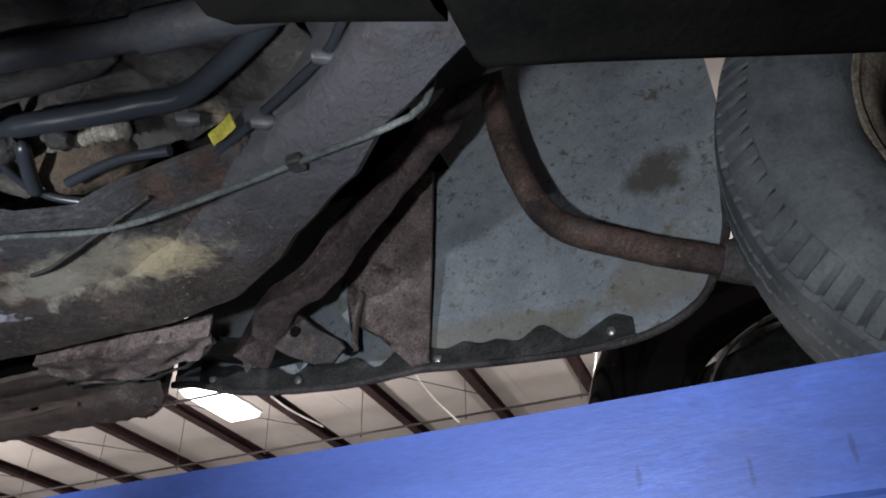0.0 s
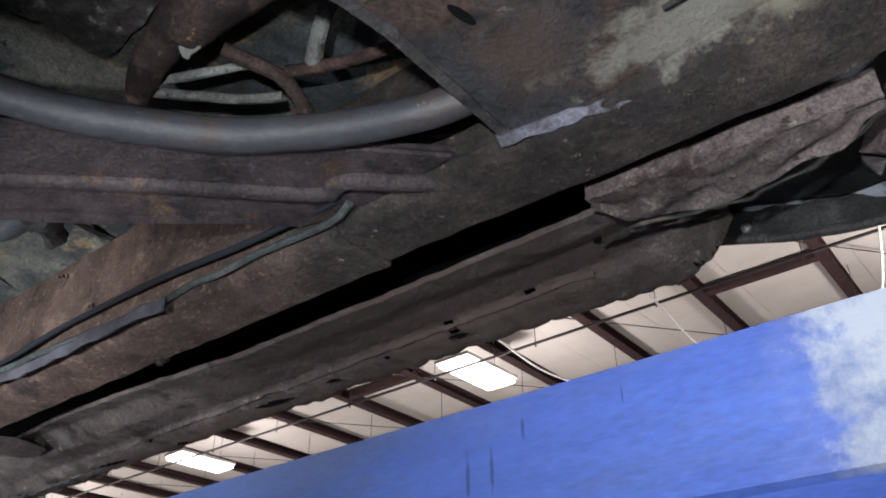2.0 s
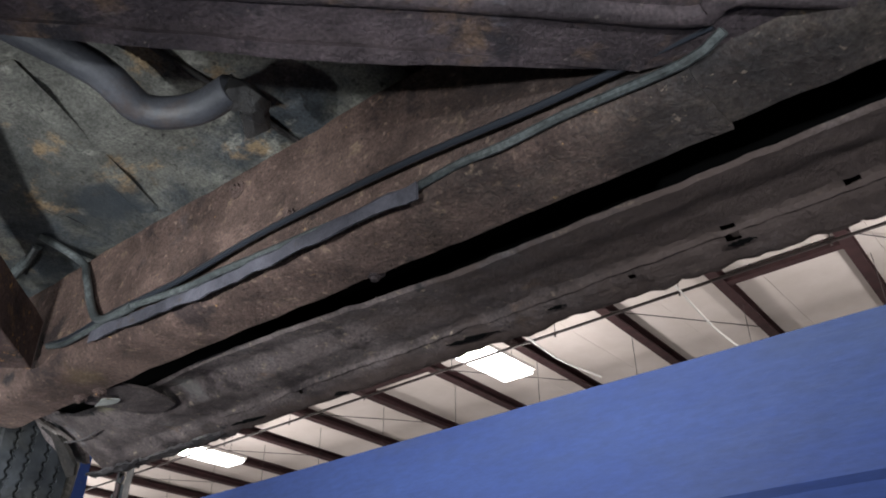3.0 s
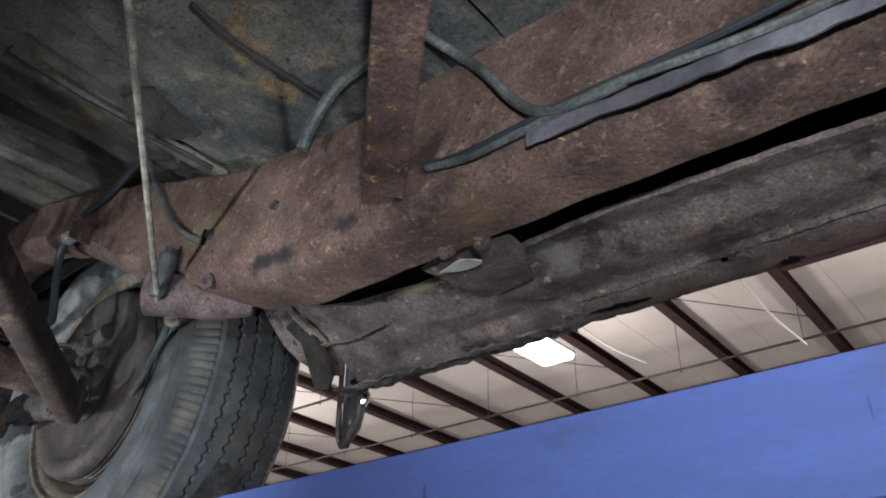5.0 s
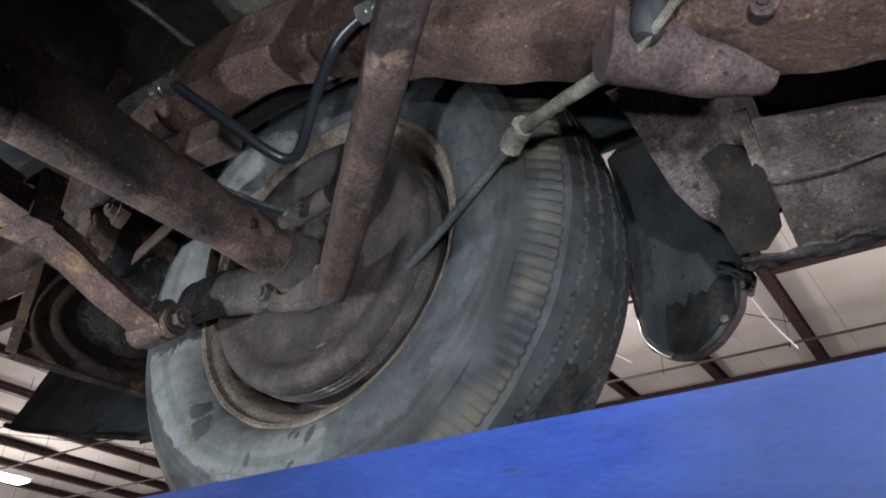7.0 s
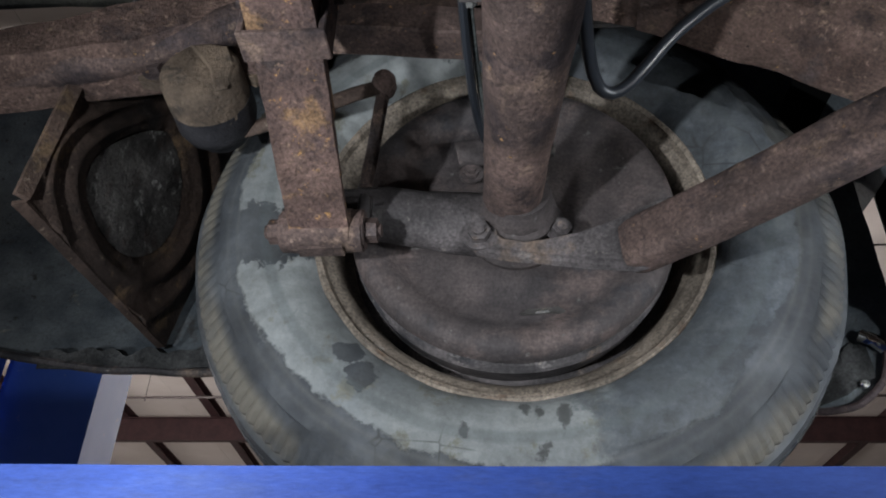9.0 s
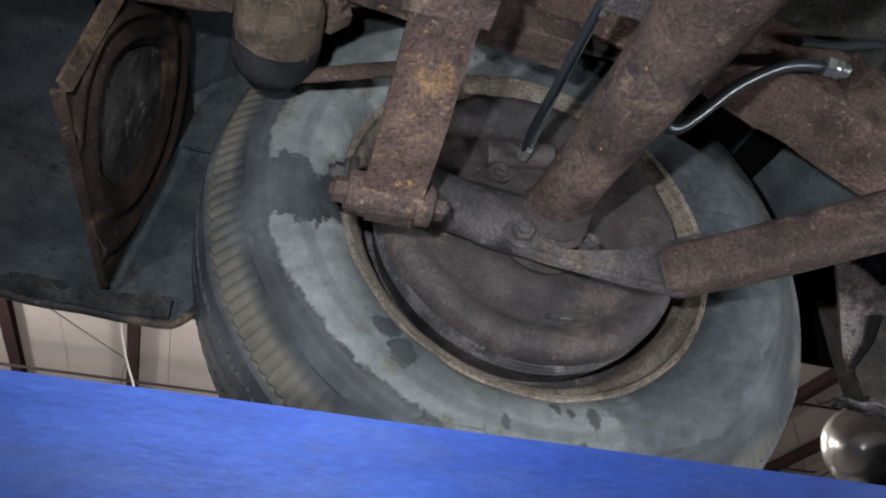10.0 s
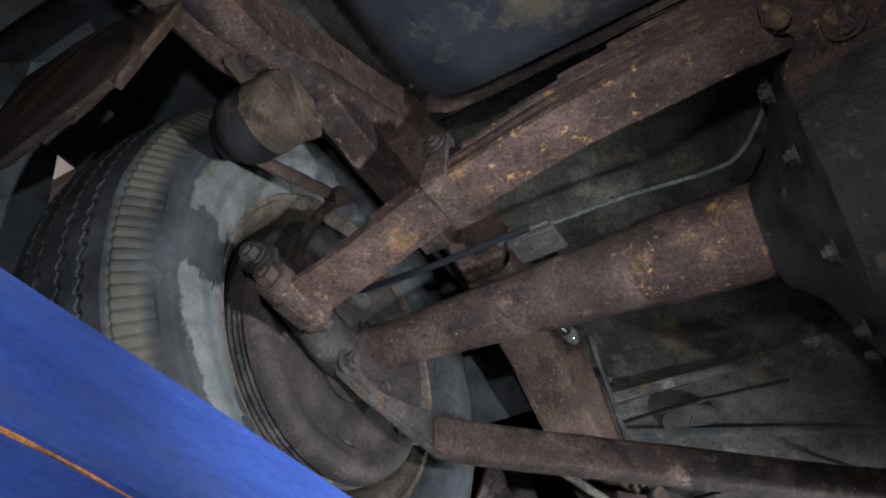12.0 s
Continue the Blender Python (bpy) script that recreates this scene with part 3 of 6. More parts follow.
def block(x0, x1, y0, y1, z0, z1):
    v = [(x, y, z) for x in (x0, x1) for y in (y0, y1) for z in (z0, z1)]
    return v, [(0, 1, 3, 2), (4, 6, 7, 5), (0, 4, 5, 1), (2, 3, 7, 6), (0, 2, 6, 4), (1, 5, 7, 3)]


def smooth_line(pts, step=0.012):
    """A Catmull-Rom curve through the points."""
    p = [Vector(q) for q in pts]
    p = [2 * p[0] - p[1], *p, 2 * p[-1] - p[-2]]
    out = []
    for a, b, c, d in zip(p, p[1:], p[2:], p[3:]):
        n = max(2, int((c - b).length / step))
        for i in range(n):
            s = i / n
            out.append(0.5 * (2 * b + (c - a) * s + (2 * a - 5 * b + 4 * c - d) * s * s + (3 * b - a - 3 * c + d) * s ** 3))
    out.append(p[-2])
    return out


def swept(line, section, up=(0, 0, 1), scale=None):
    """A closed section (side, up) carried along a line of points."""
    n, k = len(line), len(section)
    verts = []
    side = None
    for i, q in enumerate(line):
        d = (line[min(i + 1, n - 1)] - line[max(i - 1, 0)]).normalized()
        if side is None:
            side = d.cross(Vector(up)).normalized()
        else:
            side = (side - d * side.dot(d)).normalized()
        top = side.cross(d)
        s = scale(i / (n - 1)) if scale else 1
        for a, b in section:
            verts.append(tuple(q + side * a * s + top * b * s))
    faces = [(i * k + j, i * k + (j + 1) % k, (i + 1) * k + (j + 1) % k, (i + 1) * k + j) for i in range(n - 1) for j in range(k)]
    faces += [list(range(k))[::-1], [(n - 1) * k + j for j in range(k)]]
    return verts, faces


def ring(r, n=12, squash=1.0):
    return [(r * math.cos(2 * math.pi * i / n), r * squash * math.sin(2 * math.pi * i / n)) for i in range(n)]


def tube(pts, r, n=12, step=0.012, scale=None, smooth=True, squash=1.0):
    line = smooth_line(pts, step) if smooth else [Vector(p) for p in pts]
    d = line[1] - line[0]
    up = (0, 0, 1) if abs(d.normalized().z) < 0.9 else (1, 0, 0)
    return swept(line, ring(r, n, squash), up, scale)


def lathe(profile, seg=96, closed=True, turn=None, shift=None):
    """A profile of (along, radius) turned round the y axis. shift(j, angle index) may move a point by (along, radius)."""
    k = len(profile)
    verts = []
    for i in range(seg):
        a = 2 * math.pi * i / seg
        for j, (y, r) in enumerate(profile):
            dy, dr = shift(j, i) if shift else (0, 0)
            verts.append(((r + dr) * math.cos(a), y + dy, (r + dr) * math.sin(a)))
    faces = []
    for i in range(seg):
        for j in range(k if closed else k - 1):
            a, b = i * k + j, i * k + (j + 1) % k
            c, d = ((i + 1) % seg) * k + (j + 1) % k, ((i + 1) % seg) * k + j
            faces.append((a, b, c, d))
    if not closed:
        faces += [[i * k for i in range(seg)][::-1], [i * k + k - 1 for i in range(seg)]]
    return verts, faces


def rod(a, b, r, n=14, r2=None):
    a, b = Vector(a), Vector(b)
    d = b - a
    up = (0, 0, 1) if abs(d.normalized().z) < 0.9 else (1, 0, 0)
    q = (r2 or r) / r
    return swept([a, b], ring(r, n), up, lambda s: 1 + (q - 1) * s)


def plate(outline, away):
    """A flat outline of points given thickness by the vector away."""
    n = len(outline)
    a = [Vector(p) for p in outline]
    v = [tuple(p) for p in a] + [tuple(p + Vector(away)) for p in a]
    return v, [list(range(n)), [n + i for i in range(n)][::-1]] + [(i, n + i, n + (i + 1) % n, (i + 1) % n) for i in range(n)]


def loft(sections, closed=True):
    k = len(sections[0])
    verts = [tuple(p) for s in sections for p in s]
    faces = [(i * k + j, i * k + (j + 1) % k, (i + 1) * k + (j + 1) % k, (i + 1) * k + j)
             for i in range(len(sections) - 1) for j in range(k if closed else k - 1)]
    if closed:
        faces += [list(range(k))[::-1], [(len(sections) - 1) * k + j for j in range(k)]]
    return verts, faces


def worn(vf, amount, size=0.05, seed=0.0):
    """Push the points about a little, as dents and scale do."""
    out = []
    for v in vf[0]:
        p = Vector(v) / size + Vector((seed, seed * 1.7, -seed))
        out.append(tuple(Vector(v) + noise.noise_vector(p) * amount + noise.noise_vector(p * 3.1) * amount * 0.4))
    return out, vf[1]


def sheet(fn, nu, nv, away):
    """A thin curved sheet: fn(u, v) gives a point, away its thickness."""
    top = [Vector(fn(i / nu, j / nv)) for i in range(nu + 1) for j in range(nv + 1)]
    k, n = nv + 1, len(top)
    v = [tuple(p) for p in top] + [tuple(p + Vector(away)) for p in top]
    f = []
    for i in range(nu):
        for j in range(nv):
            q = (i * k + j, i * k + j + 1, (i + 1) * k + j + 1, (i + 1) * k + j)
            f += [q, tuple(n + a for a in reversed(q))]
    rim = [j for j in range(nv)] + [i * k + nv for i in range(nu)] + [nu * k + nv - j for j in range(nv)] + [(nu - i) * k for i in range(nu)]
    f += [(a, n + a, n + b, b) for a, b in zip(rim, rim[1:] + rim[:1])]
    return v, f


def bolt(place, axis, r=0.009, h=0.007, washer=True):
    a = Vector(place)
    d = Vector(axis).normalized()
    up = (0, 0, 1) if abs(d.z) < 0.9 else (1, 0, 0)
    out = [swept([a, a + d * h], ring(r, 6), up)]
    if washer:
        out.append(swept([a - d * 0.001, a + d * 0.002], ring(r * 1.5, 14), up))
    out.append(swept([a + d * h, a + d * (h + 0.004)], ring(r * 0.55, 10), up))
    return merge(*out)


def between(rows, x):
    """Values at x in rows of (x, values...) in falling order of x."""
    rows = sorted(rows)
    x = min(max(x, rows[0][0]), rows[-1][0])
    for a, b in zip(rows, rows[1:]):
        if a[0] <= x <= b[0]:
            s = (x - a[0]) / (b[0] - a[0])
            s = s * s * (3 - 2 * s) * 0.4 + s * 0.6
            return [p + (q - p) * s for p, q in zip(a[1:], b[1:])]

# ---- the workshop ----
FLOOR = -1.75
tagged(part("floor", block(-26, 16, -12, 20, FLOOR - 0.2, FLOOR), CONCRETE), "unseen concrete workshop floor, darkened to bounce less light", "floor", kind="structure")
tagged(part("ceiling", merge(*[block(-25.9 + 1.753 * i + 0.004, -25.9 + 1.753 * (i + 1) - 0.004, -12, 20, CEIL, CEIL + 0.12) for i in range(24)],
                             block(-26, 16.2, -12, 20, CEIL + 0.1, CEIL + 0.2)), CEILING_MAT),
       "white faced roof insulation in long panels", "ceiling", kind="structure")
for name, b in (("wall_north", (-26, 16, 20, 20.25)), ("wall_south", (-26, 16, -12.25, -12)), ("wall_east", (16, 16.25, -12, 20)), ("wall_west", (-26.25, -26, -12, 20))):
    tagged(part(name, block(*b, FLOOR, CEIL + 0.2), WALL), "pale sheet metal workshop wall", "wall", kind="structure")


def purlin(x):
    section = [(-0.09, 0.0), (0.09, 0.0), (0.09, 0.02), (-0.075, 0.02), (-0.075, 0.18), (0.09, 0.18), (0.09, 0.198), (-0.09, 0.198)]
    line = [Vector((x + 0.69, -12, CEIL - 0.2)), Vector((x - 0.27, 20, CEIL - 0.2))]
    return tagged(part("roof_purlin", swept(line, section), RED_STEEL), "dark red steel roof purlin under the ceiling", "beam", "roof purlins", "structure")


for i in range(21):
    purlin(-1.86 + 1.963 * (i - 12))


def rafter(y, deep):
    v = merge(block(-26, 16, y - 0.07, y + 0.07, CEIL - 0.21 - deep, CEIL - 0.195 - deep), block(-26, 16, y - 0.07, y + 0.07, CEIL - 0.225, CEIL - 0.21),
              block(-26, 16, y - 0.008, y + 0.008, CEIL - 0.2 - deep, CEIL - 0.215))
    return tagged(part("roof_rafter", v, RED_STEEL), "deep dark red steel girder below the purlins", "beam", "roof girders", "structure")


rafter(15.8, 0.5)
rafter(5.8, 0.5)
# short struts between two purlins
for x, y in ((-1.86, 11.9), (-9.71, 11.4), (6.0, 11.9)):
    tagged(part("roof_strut", block(x, x + 1.96, y - 0.08, y + 0.08, CEIL - 0.19, CEIL - 0.05), RED_STEEL), "short dark red brace between two purlins", "beam", "roof braces", "structure")


def roof_pipe(y, z, r):
    pipe = part("sprinkler_pipe", rod((-26, y, z), (16, y, z), r, 10), DARK_PIPE)
    tagged(pipe, "thin dark sprinkler pipe under the roof", "pipe", "roof pipes", "structure")
    for i in range(20):
        x = -25 + 2.1 * i
        part("hanger", merge(rod((x, y, z), (x, y, CEIL), 0.006, 6), rod((x, y, z - 0.06), (x, y, z - 0.01), 0.014, 8)), DARK_PIPE, pipe)


roof_pipe(10.08, 5.22, 0.024)
roof_pipe(12.75, 5.22, 0.022)
roof_pipe(8.3, 5.25, 0.012)
for i in range(9):
    x = -21.5 + 3.926 * i
    tagged(part("roof_tie_rod", rod((x, 8.9, CEIL - 0.14), (x + 3.8, 14.0, CEIL - 0.14), 0.009, 6), DARK_PIPE), "thin steel cross tie under the roof", "rod", "roof ties", "structure")


def ceiling_light(x, y):
    e = empty("ceiling_light", "bright white strip light hung under the roof", "ceiling light", (x, y, 5.3), "ceiling lights")
    part("housing", merge(block(-0.34, 0.34, -0.72, 0.72, 0.03, 0.09), block(-0.36, -0.34, -0.72, 0.72, 0.03, 0.09)), WHITE, e)
    part("diffuser", block(-0.31, 0.31, -0.70, 0.70, -0.05, 0.029), GLOW, e, "glowing white diffuser", bevel=0.02, segments=2)
    for yy in (-0.5, 0.5):
        part("suspension_rod", rod((0, yy, 0.09), (0, yy, CEIL - 5.3), 0.006, 6), DARK_PIPE, e)
    return e


for x, y in LIGHTS:
    ceiling_light(x, y)
# pull cords and cables that hang from the roof
for a, b in (((-1.9, 9.9, 5.3), (-1.55, 11.5, 4.6)), ((1.2, 9.9, 5.3), (0.75, 11.2, 4.8)), ((-4.5, 9.6, 5.35), (-4.0, 11.4, 4.9))):
    tagged(part("hanging_cable", tube([a, ((a[0] + b[0]) / 2, (a[1] + b[1]) / 2, (a[2] + b[2]) / 2 - 0.12), b], 0.016, 8, 0.2), WHITE), "pale cable hanging slack under the roof", "cable", "hanging cables")

# ---- the car lift ----
run = empty("lift_runway", "scuffed blue painted steel lift runway carrying the car", "car lift")
deck = worn(loft([[(x, 0.5, 0.0), (x, 0.5, -0.072), (x, 0.508, -0.078), (x, 0.90, -0.078), (x, 1.0, -0.078), (x, 1.0, 0.03), (x, 0.985, 0.03), (x, 0.985, -0.02), (x, 0.56, -0.02), (x, 0.515, -0.006)]
                  for x in [-1.6 + 0.05 * i for i in range(123)]]), 0.0012, 0.4)
part("side_channel", deck, BLUE, run, smooth=30)
part("lower_flange", worn(loft([[(x, 0.4972, -0.0765), (x, 0.450, -0.165), (x, 0.464, -0.170), (x, 0.511, -0.0765)] for x in [-1.6 + 0.05 * i for i in range(123)]]), 0.0012, 0.3, 2), BLUE, run)
part("deck_plate", block(-1.6, 4.5, 0.56, 0.984, -0.019, -0.004), BLUE, run, "blue chequer deck under the tyres")


def scuff(name, x0, x1, z0, z1, mat, label, n=14, seed=1.0, jag=0.012):
    pts = []
    for i in range(n):
        s = i / (n - 1)
        pts.append((x0 + (x1 - x0) * s, z1 + noise.noise((seed, s * 6, 0)) * jag))
    for i in range(n):
        s = 1 - i / (n - 1)
        pts.append((x0 + (x1 - x0) * s, z0 + noise.noise((seed + 7, s * 6, 3)) * jag))
    pts = [(x + noise.noise((seed + 3, z * 90, x * 40)) * jag * 0.6, z) for x, z in pts]
    y = 0.4978 if z1 > -0.075 else 0.4945
    return part(name, plate([(x, y, z) for x, z in pts], (0, 0.0016, 0)), mat, run, label)


scuff("chipped_edge", -0.58, -0.33, -0.0797, -0.0779, CHIP_ORANGE, "rusty chipped paint edge", 70, 4.4, 0.0022)
tagged(part("yellow_tape", worn(sheet(lambda u, v: (-0.145 + 0.035 * u, 0.535 + 0.03 * v, 0.002 + 0.006 * math.sin(math.pi * u)), 8, 4, (0, 0, 0.002)), 0.001, 0.02), YELLOW), "small yellow tape scrap on the blue runway", "tape")

post = empty("lift_post", "blue painted steel lift post beside the car", "lift post", (-0.90, 1.46, FLOOR))
part("column", swept([Vector((0, 0, 0)), Vector((0, 0, 3.1))], [(-0.12, -0.06), (0.075, -0.06), (0.075, -0.048), (-0.105, -0.048), (-0.105, 0.048), (0.075, 0.048), (0.075, 0.06), (-0.12, 0.06)], (0, 1, 0)), BLUE_POST, post)
part("base_plate", block(-0.2, 0.2, -0.2, 0.2, 0, 0.02), BLUE_POST, post)
part("ladder_bar", block(-0.085, -0.06, -0.11, -0.092, 0.1, 3.0), BLUE_POST, post)
part("hose", tube([(-0.10, -0.12, 0.2), (-0.14, -0.13, 1.2), (-0.115, -0.12, 2.2), (-0.13, -0.12, 3.0)], 0.014, 8, 0.1), HOSE, post, "black hydraulic hose")

# ---- the car on the lift ----
car = empty("old_car", "old car with a rusty underside raised on a lift", "car")

RAIL = [(3.6, .22, .10, .30, .45), (3.05, .33, .22, .275, .43), (2.86, .432, .32, .268, .43), (2.763, .486, .400, .265, .43), (2.688, .543, .447, .265, .43), (2.612, .592, .478, .265, .43),
        (2.55, .638, .52, .265, .43), (2.47, .678, .555, .264, .43), (2.38, .692, .585, .262, .43), (2.2, .686, .592, .262, .43), (1.94, .675, .590, .264, .43), (1.4, .658, .575, .265, .43),
        (1.05, .650, .566, .267, .432), (.89, .645, .560, .264, .424), (.75, .642, .555, .262, .432), (.66, .640, .555, .280, .443), (.604, .640, .555, .300, .462), (.53, .638, .555, .332, .49),
        (.38, .632, .556, .402, .545), (.25, .630, .556, .475, .59), (.13, .630, .556, .535, .627), (.0, .630, .556, .575, .66), (-.12, .630, .556, .57, .655), (-.245, .63, .556, .505, .59),
        (-.39, .63, .556, .446, .52), (-.55, .63, .556, .425, .48), (-1.1, .62, .55, .42, .48)]
xs = [3.6 - 0.02 * i for i in range(236)]


def rail_section(x):
    yo, yi, zb, zt = between(RAIL, x)
    b = 0.009
    return [(x, yi, zt), (x, yi, zb + b * 1.6), (x, yi + b, zb + b * 0.4), (x, yi + b * 2, zb), (x, (yi + yo) / 2, zb - 0.001), (x, yo - b, zb), (x, yo, zb + b), (x, yo, zt)]


part("frame_rail", worn(loft([rail_section(x) for x in xs]), 0.0022, 0.05), RAIL_RUST, car, "long frame side rail with scaly brown rust")
# the rear kick of the rail is more rusted
rear = [x for x in xs if 0.14 < x < 1.93]
part("rail_side_plate", worn(loft([[(x, between(RAIL, x)[1] - 0.004, between(RAIL, x)[3] - 0.006), (x, between(RAIL, x)[1] - 0.004, between(RAIL, x)[2] + 0.016),
                                    (x, between(RAIL, x)[1] + 0.006, between(RAIL, x)[2] + 0.001), (x, between(RAIL, x)[1] + 0.018, between(RAIL, x)[2] - 0.004), (x, between(RAIL, x)[0] - 0.006, between(RAIL, x)[2] - 0.004),
                                    (x, between(RAIL, x)[0] - 0.006, between(RAIL, x)[2] + 0.002), (x, between(RAIL, x)[1] + 0.02, between(RAIL, x)[2] + 0.003), (x, between(RAIL, x)[1] + 0.002, between(RAIL, x)[3] - 0.006)] for x in rear]), 0.0016, 0.04, 3), RAIL_RUST, car, "rail face pitted with reddish rust")
for p, a in (((0.939, 0.633, 0.262), (0, -0.2, -1)), ((0.98, 0.640, 0.262), (0, -0.2, -1)), ((1.52, 0.655, 0.265), (0, 0, -1)), ((1.365, 0.570, 0.40), (0, -1, 0)), ((1.47, 0.575, 0.32), (0, -1, 0))):
    part("bolt_head", bolt(p, a, 0.008, 0.006), RUST, car)
for x, y, z in ((0.747, 0.549, 0.353), (0.619, 0.549, 0.361)):
    part("rail_hole", rod((x, y - 0.0025, z), (x, y + 0.004, z), 0.0065, 12), GREASE, car, "dark hole in the rail")

# cross legs of the frame
front_leg = [(2.128, .612), (2.132, .42), (2.108, .32), (2.086, .268), (2.02, .14), (1.93, .02), (1.93, -.2), (2.25, -.2), (2.27, .0), (2.29, .16), (2.30, .264), (2.303, .36), (2.322, .428), (2.355, .462), (2.402, .482), (2.47, .472), (2.53, .468), (2.63, .463), (2.60, .495), (2.54, .535), (2.46, .572), (2.38, .60), (2.30, .608)]


def leg_z(x, y):
    return .272 + .010 * min(1.0, max(0.0, (x - 2.33) / .10)) * min(1.0, max(0.0, (.57 - y) / .08))


part("frame_cross_leg", worn(plate([(x, y, leg_z(x, y)) for x, y in front_leg], (0, 0, 0.014)), 0.001, 0.06), XLEG, car, "flat frame leg and gusset stained with rust, oil and pale dirt", bevel=0.004, segments=2)
part("leg_flange", worn(swept(smooth_line([(2.131, .60, .28), (2.135, .42, .28), (2.112, .32, .28), (2.09, .268, .28), (2.024, .14, .28), (1.935, .02, .28), (1.93, -.2, .28)], 0.02), [(-0.005, -0.010), (0.005, -0.010), (0.005, 0.11), (-0.005, 0.11)]), 0.001, 0.05), RUST_DARK, car)
part("slot_hole", plate([(2.187 + 0.004 * math.cos(a) + 0.002 * math.sin(a), .458 + 0.013 * math.sin(a), .2702) for a in [k * math.pi / 8 for k in range(16)]], (0, 0, -0.0008)), SHADE_BLACK, car, "dark oval slot")


rear_leg = [(1.94, .598), (1.882, .578), (1.779, .465), (1.614, .290), (1.50, .16), (1.42, .02), (1.42, -.2), (1.60, -.2), (1.61, .0), (1.66, .13), (1.745, .235), (1.90, .40), (2.0, .50), (2.08, .59)]
part("frame_cross_leg", worn(plate([(x, y, .277) for x, y in rear_leg], (0, 0, 0.012)), 0.0015, 0.08), LEG_RUST, car, "diagonal frame leg with purple brown rust", bevel=0.004, segments=2)
part("leg_flange", worn(swept(smooth_line([(1.93, .61, .292), (1.884, .580, .29), (1.780, .467, .29), (1.615, .292, .29), (1.50, .16, .29), (1.422, .02, .29), (1.42, -.2, .29)], 0.02), [(-0.012, -0.020), (0.004, -0.020), (0.010, -0.008), (0.010, 0.09), (0.002, 0.09), (-0.002, 0.0)], (0, 0, 1), lambda s: min(1, .06 + 4 * s)), 0.0015, 0.04, 2), LEG_RUST, car, "rolled lower lip of the frame leg")
part("raised_rib", worn(tube([(1.60, .215, .282), (1.735, .342, .281), (1.844, .449, .280), (1.938, .545, .279), (1.958, .550, .278), (1.976, .549, .278), (2.041, .609, .276)], 0.0105, 12, 0.012), 0.001, 0.05), LEG_RUST, car, "pressed fold along the leg")
# rear leg of the cross frame that meets the rail
a, b = Vector((0.945, 0.532, 0.272)), Vector((1.45, 0.06, 0.285))
channel = [(-0.021, 0.0), (0.021, 0.0), (0.021, 0.075), (0.016, 0.075), (0.016, 0.005), (-0.016, 0.005), (-0.016, 0.075), (-0.021, 0.075)]
part("frame_cross_leg", worn(swept([a + (b - a) * (i / 30) for i in range(31)], channel), 0.0012, 0.04, 7), RUST_ORANGE, car, "channel shaped frame leg flaking orange", bevel=0.0015)


# floor pans
def floor_z(x):
    return between([(3.6, .50), (2.6, .47), (1.0, .455), (.80, .46), (.62, .50), (.45, .56), (.25, .62), (-.1, .68), (-1.1, .70)], x)[0]


def pan(x0, x1, y0, y1, mat, label, ribs=0, seed=0):
    def fn(u, v):
        x, y = x0 + (x1 - x0) * u, y0 + (y1 - y0) * v
        z = floor_z(x)
        if ribs:
            z += 0.006 * math.sin(v * ribs * math.pi * 2) ** 3
        return x, y, z
    return part("floor_pan", worn(sheet(fn, int(abs(x1 - x0) / 0.025), int(abs(y1 - y0) / 0.025), (0, 0, 0.006)), 0.003, 0.12, seed), mat, car, label)


pan(2.9, 2.3, -0.3, 0.66, GREASE, "greasy front floor", seed=1)
pan(2.296, 1.62, -0.3, 0.645, FLOORPAN, "pale undersealed floor panel", 5, 2)
pan(1.616, 1.06, -0.3, 0.63, FLOORPAN, "stained floor panel", 6, 3)
pan(1.056, 0.54, -0.3, 0.62, FLOORPAN, "stained floor panel with oil patches", 0, 4)
pan(0.536, -0.05, -0.3, 0.65, FLOOR_SHADED, "raised rear floor panel", 0, 5)
pan(-0.054, -1.0, -0.5, 0.70, FLOOR_SHADED, "rear floor panel", 0, 6)
for pts in ([(1.30, 0.30, .452), (1.17, 0.56, .452)], [(0.80, 0.10, .463), (0.62, 0.57, .497)], [(0.55, 0.28, .522), (0.53, 0.60, .522)]):
    part("floor_seam", worn(tube(pts, 0.016, 10, 0.03, squash=0.35), 0.0015, 0.03), FLOORPAN, car, "raised floor seam")
for x, y, r in ((0.62, 0.452, 0.05), (0.50, 0.56, 0.02), (0.33, 0.30, 0.055)):
    part("drain_plug", lathe([(0, 0.001), (0.006, r * 0.5), (0.003, r * 0.8), (0.004, r), (0, r)], 24, False), GREASE, car, "round dark drain plug").matrix_world = Matrix.Translation((x, y, floor_z(x) - 0.0045)) @ pose(0, 0, 0, -90, 0, 0)

# Added black sheets paint the shade over and behind the sill.
part("gap_shade_sheet", sheet(lambda u, v: (2.6 - 2.2 * u, .60 + .42 * v, .66), 20, 4, (0, 0, .004)), SHADE_BLACK, car, "black sheet in place of the shade above the sill")
part("gap_shade_wall", sheet(lambda u, v: (2.12 - 1.60 * u, .955, .37 + .33 * v), 20, 4, (0, .004, 0)), SHADE_BLACK, car, "black sheet in place of the shade behind the sill")


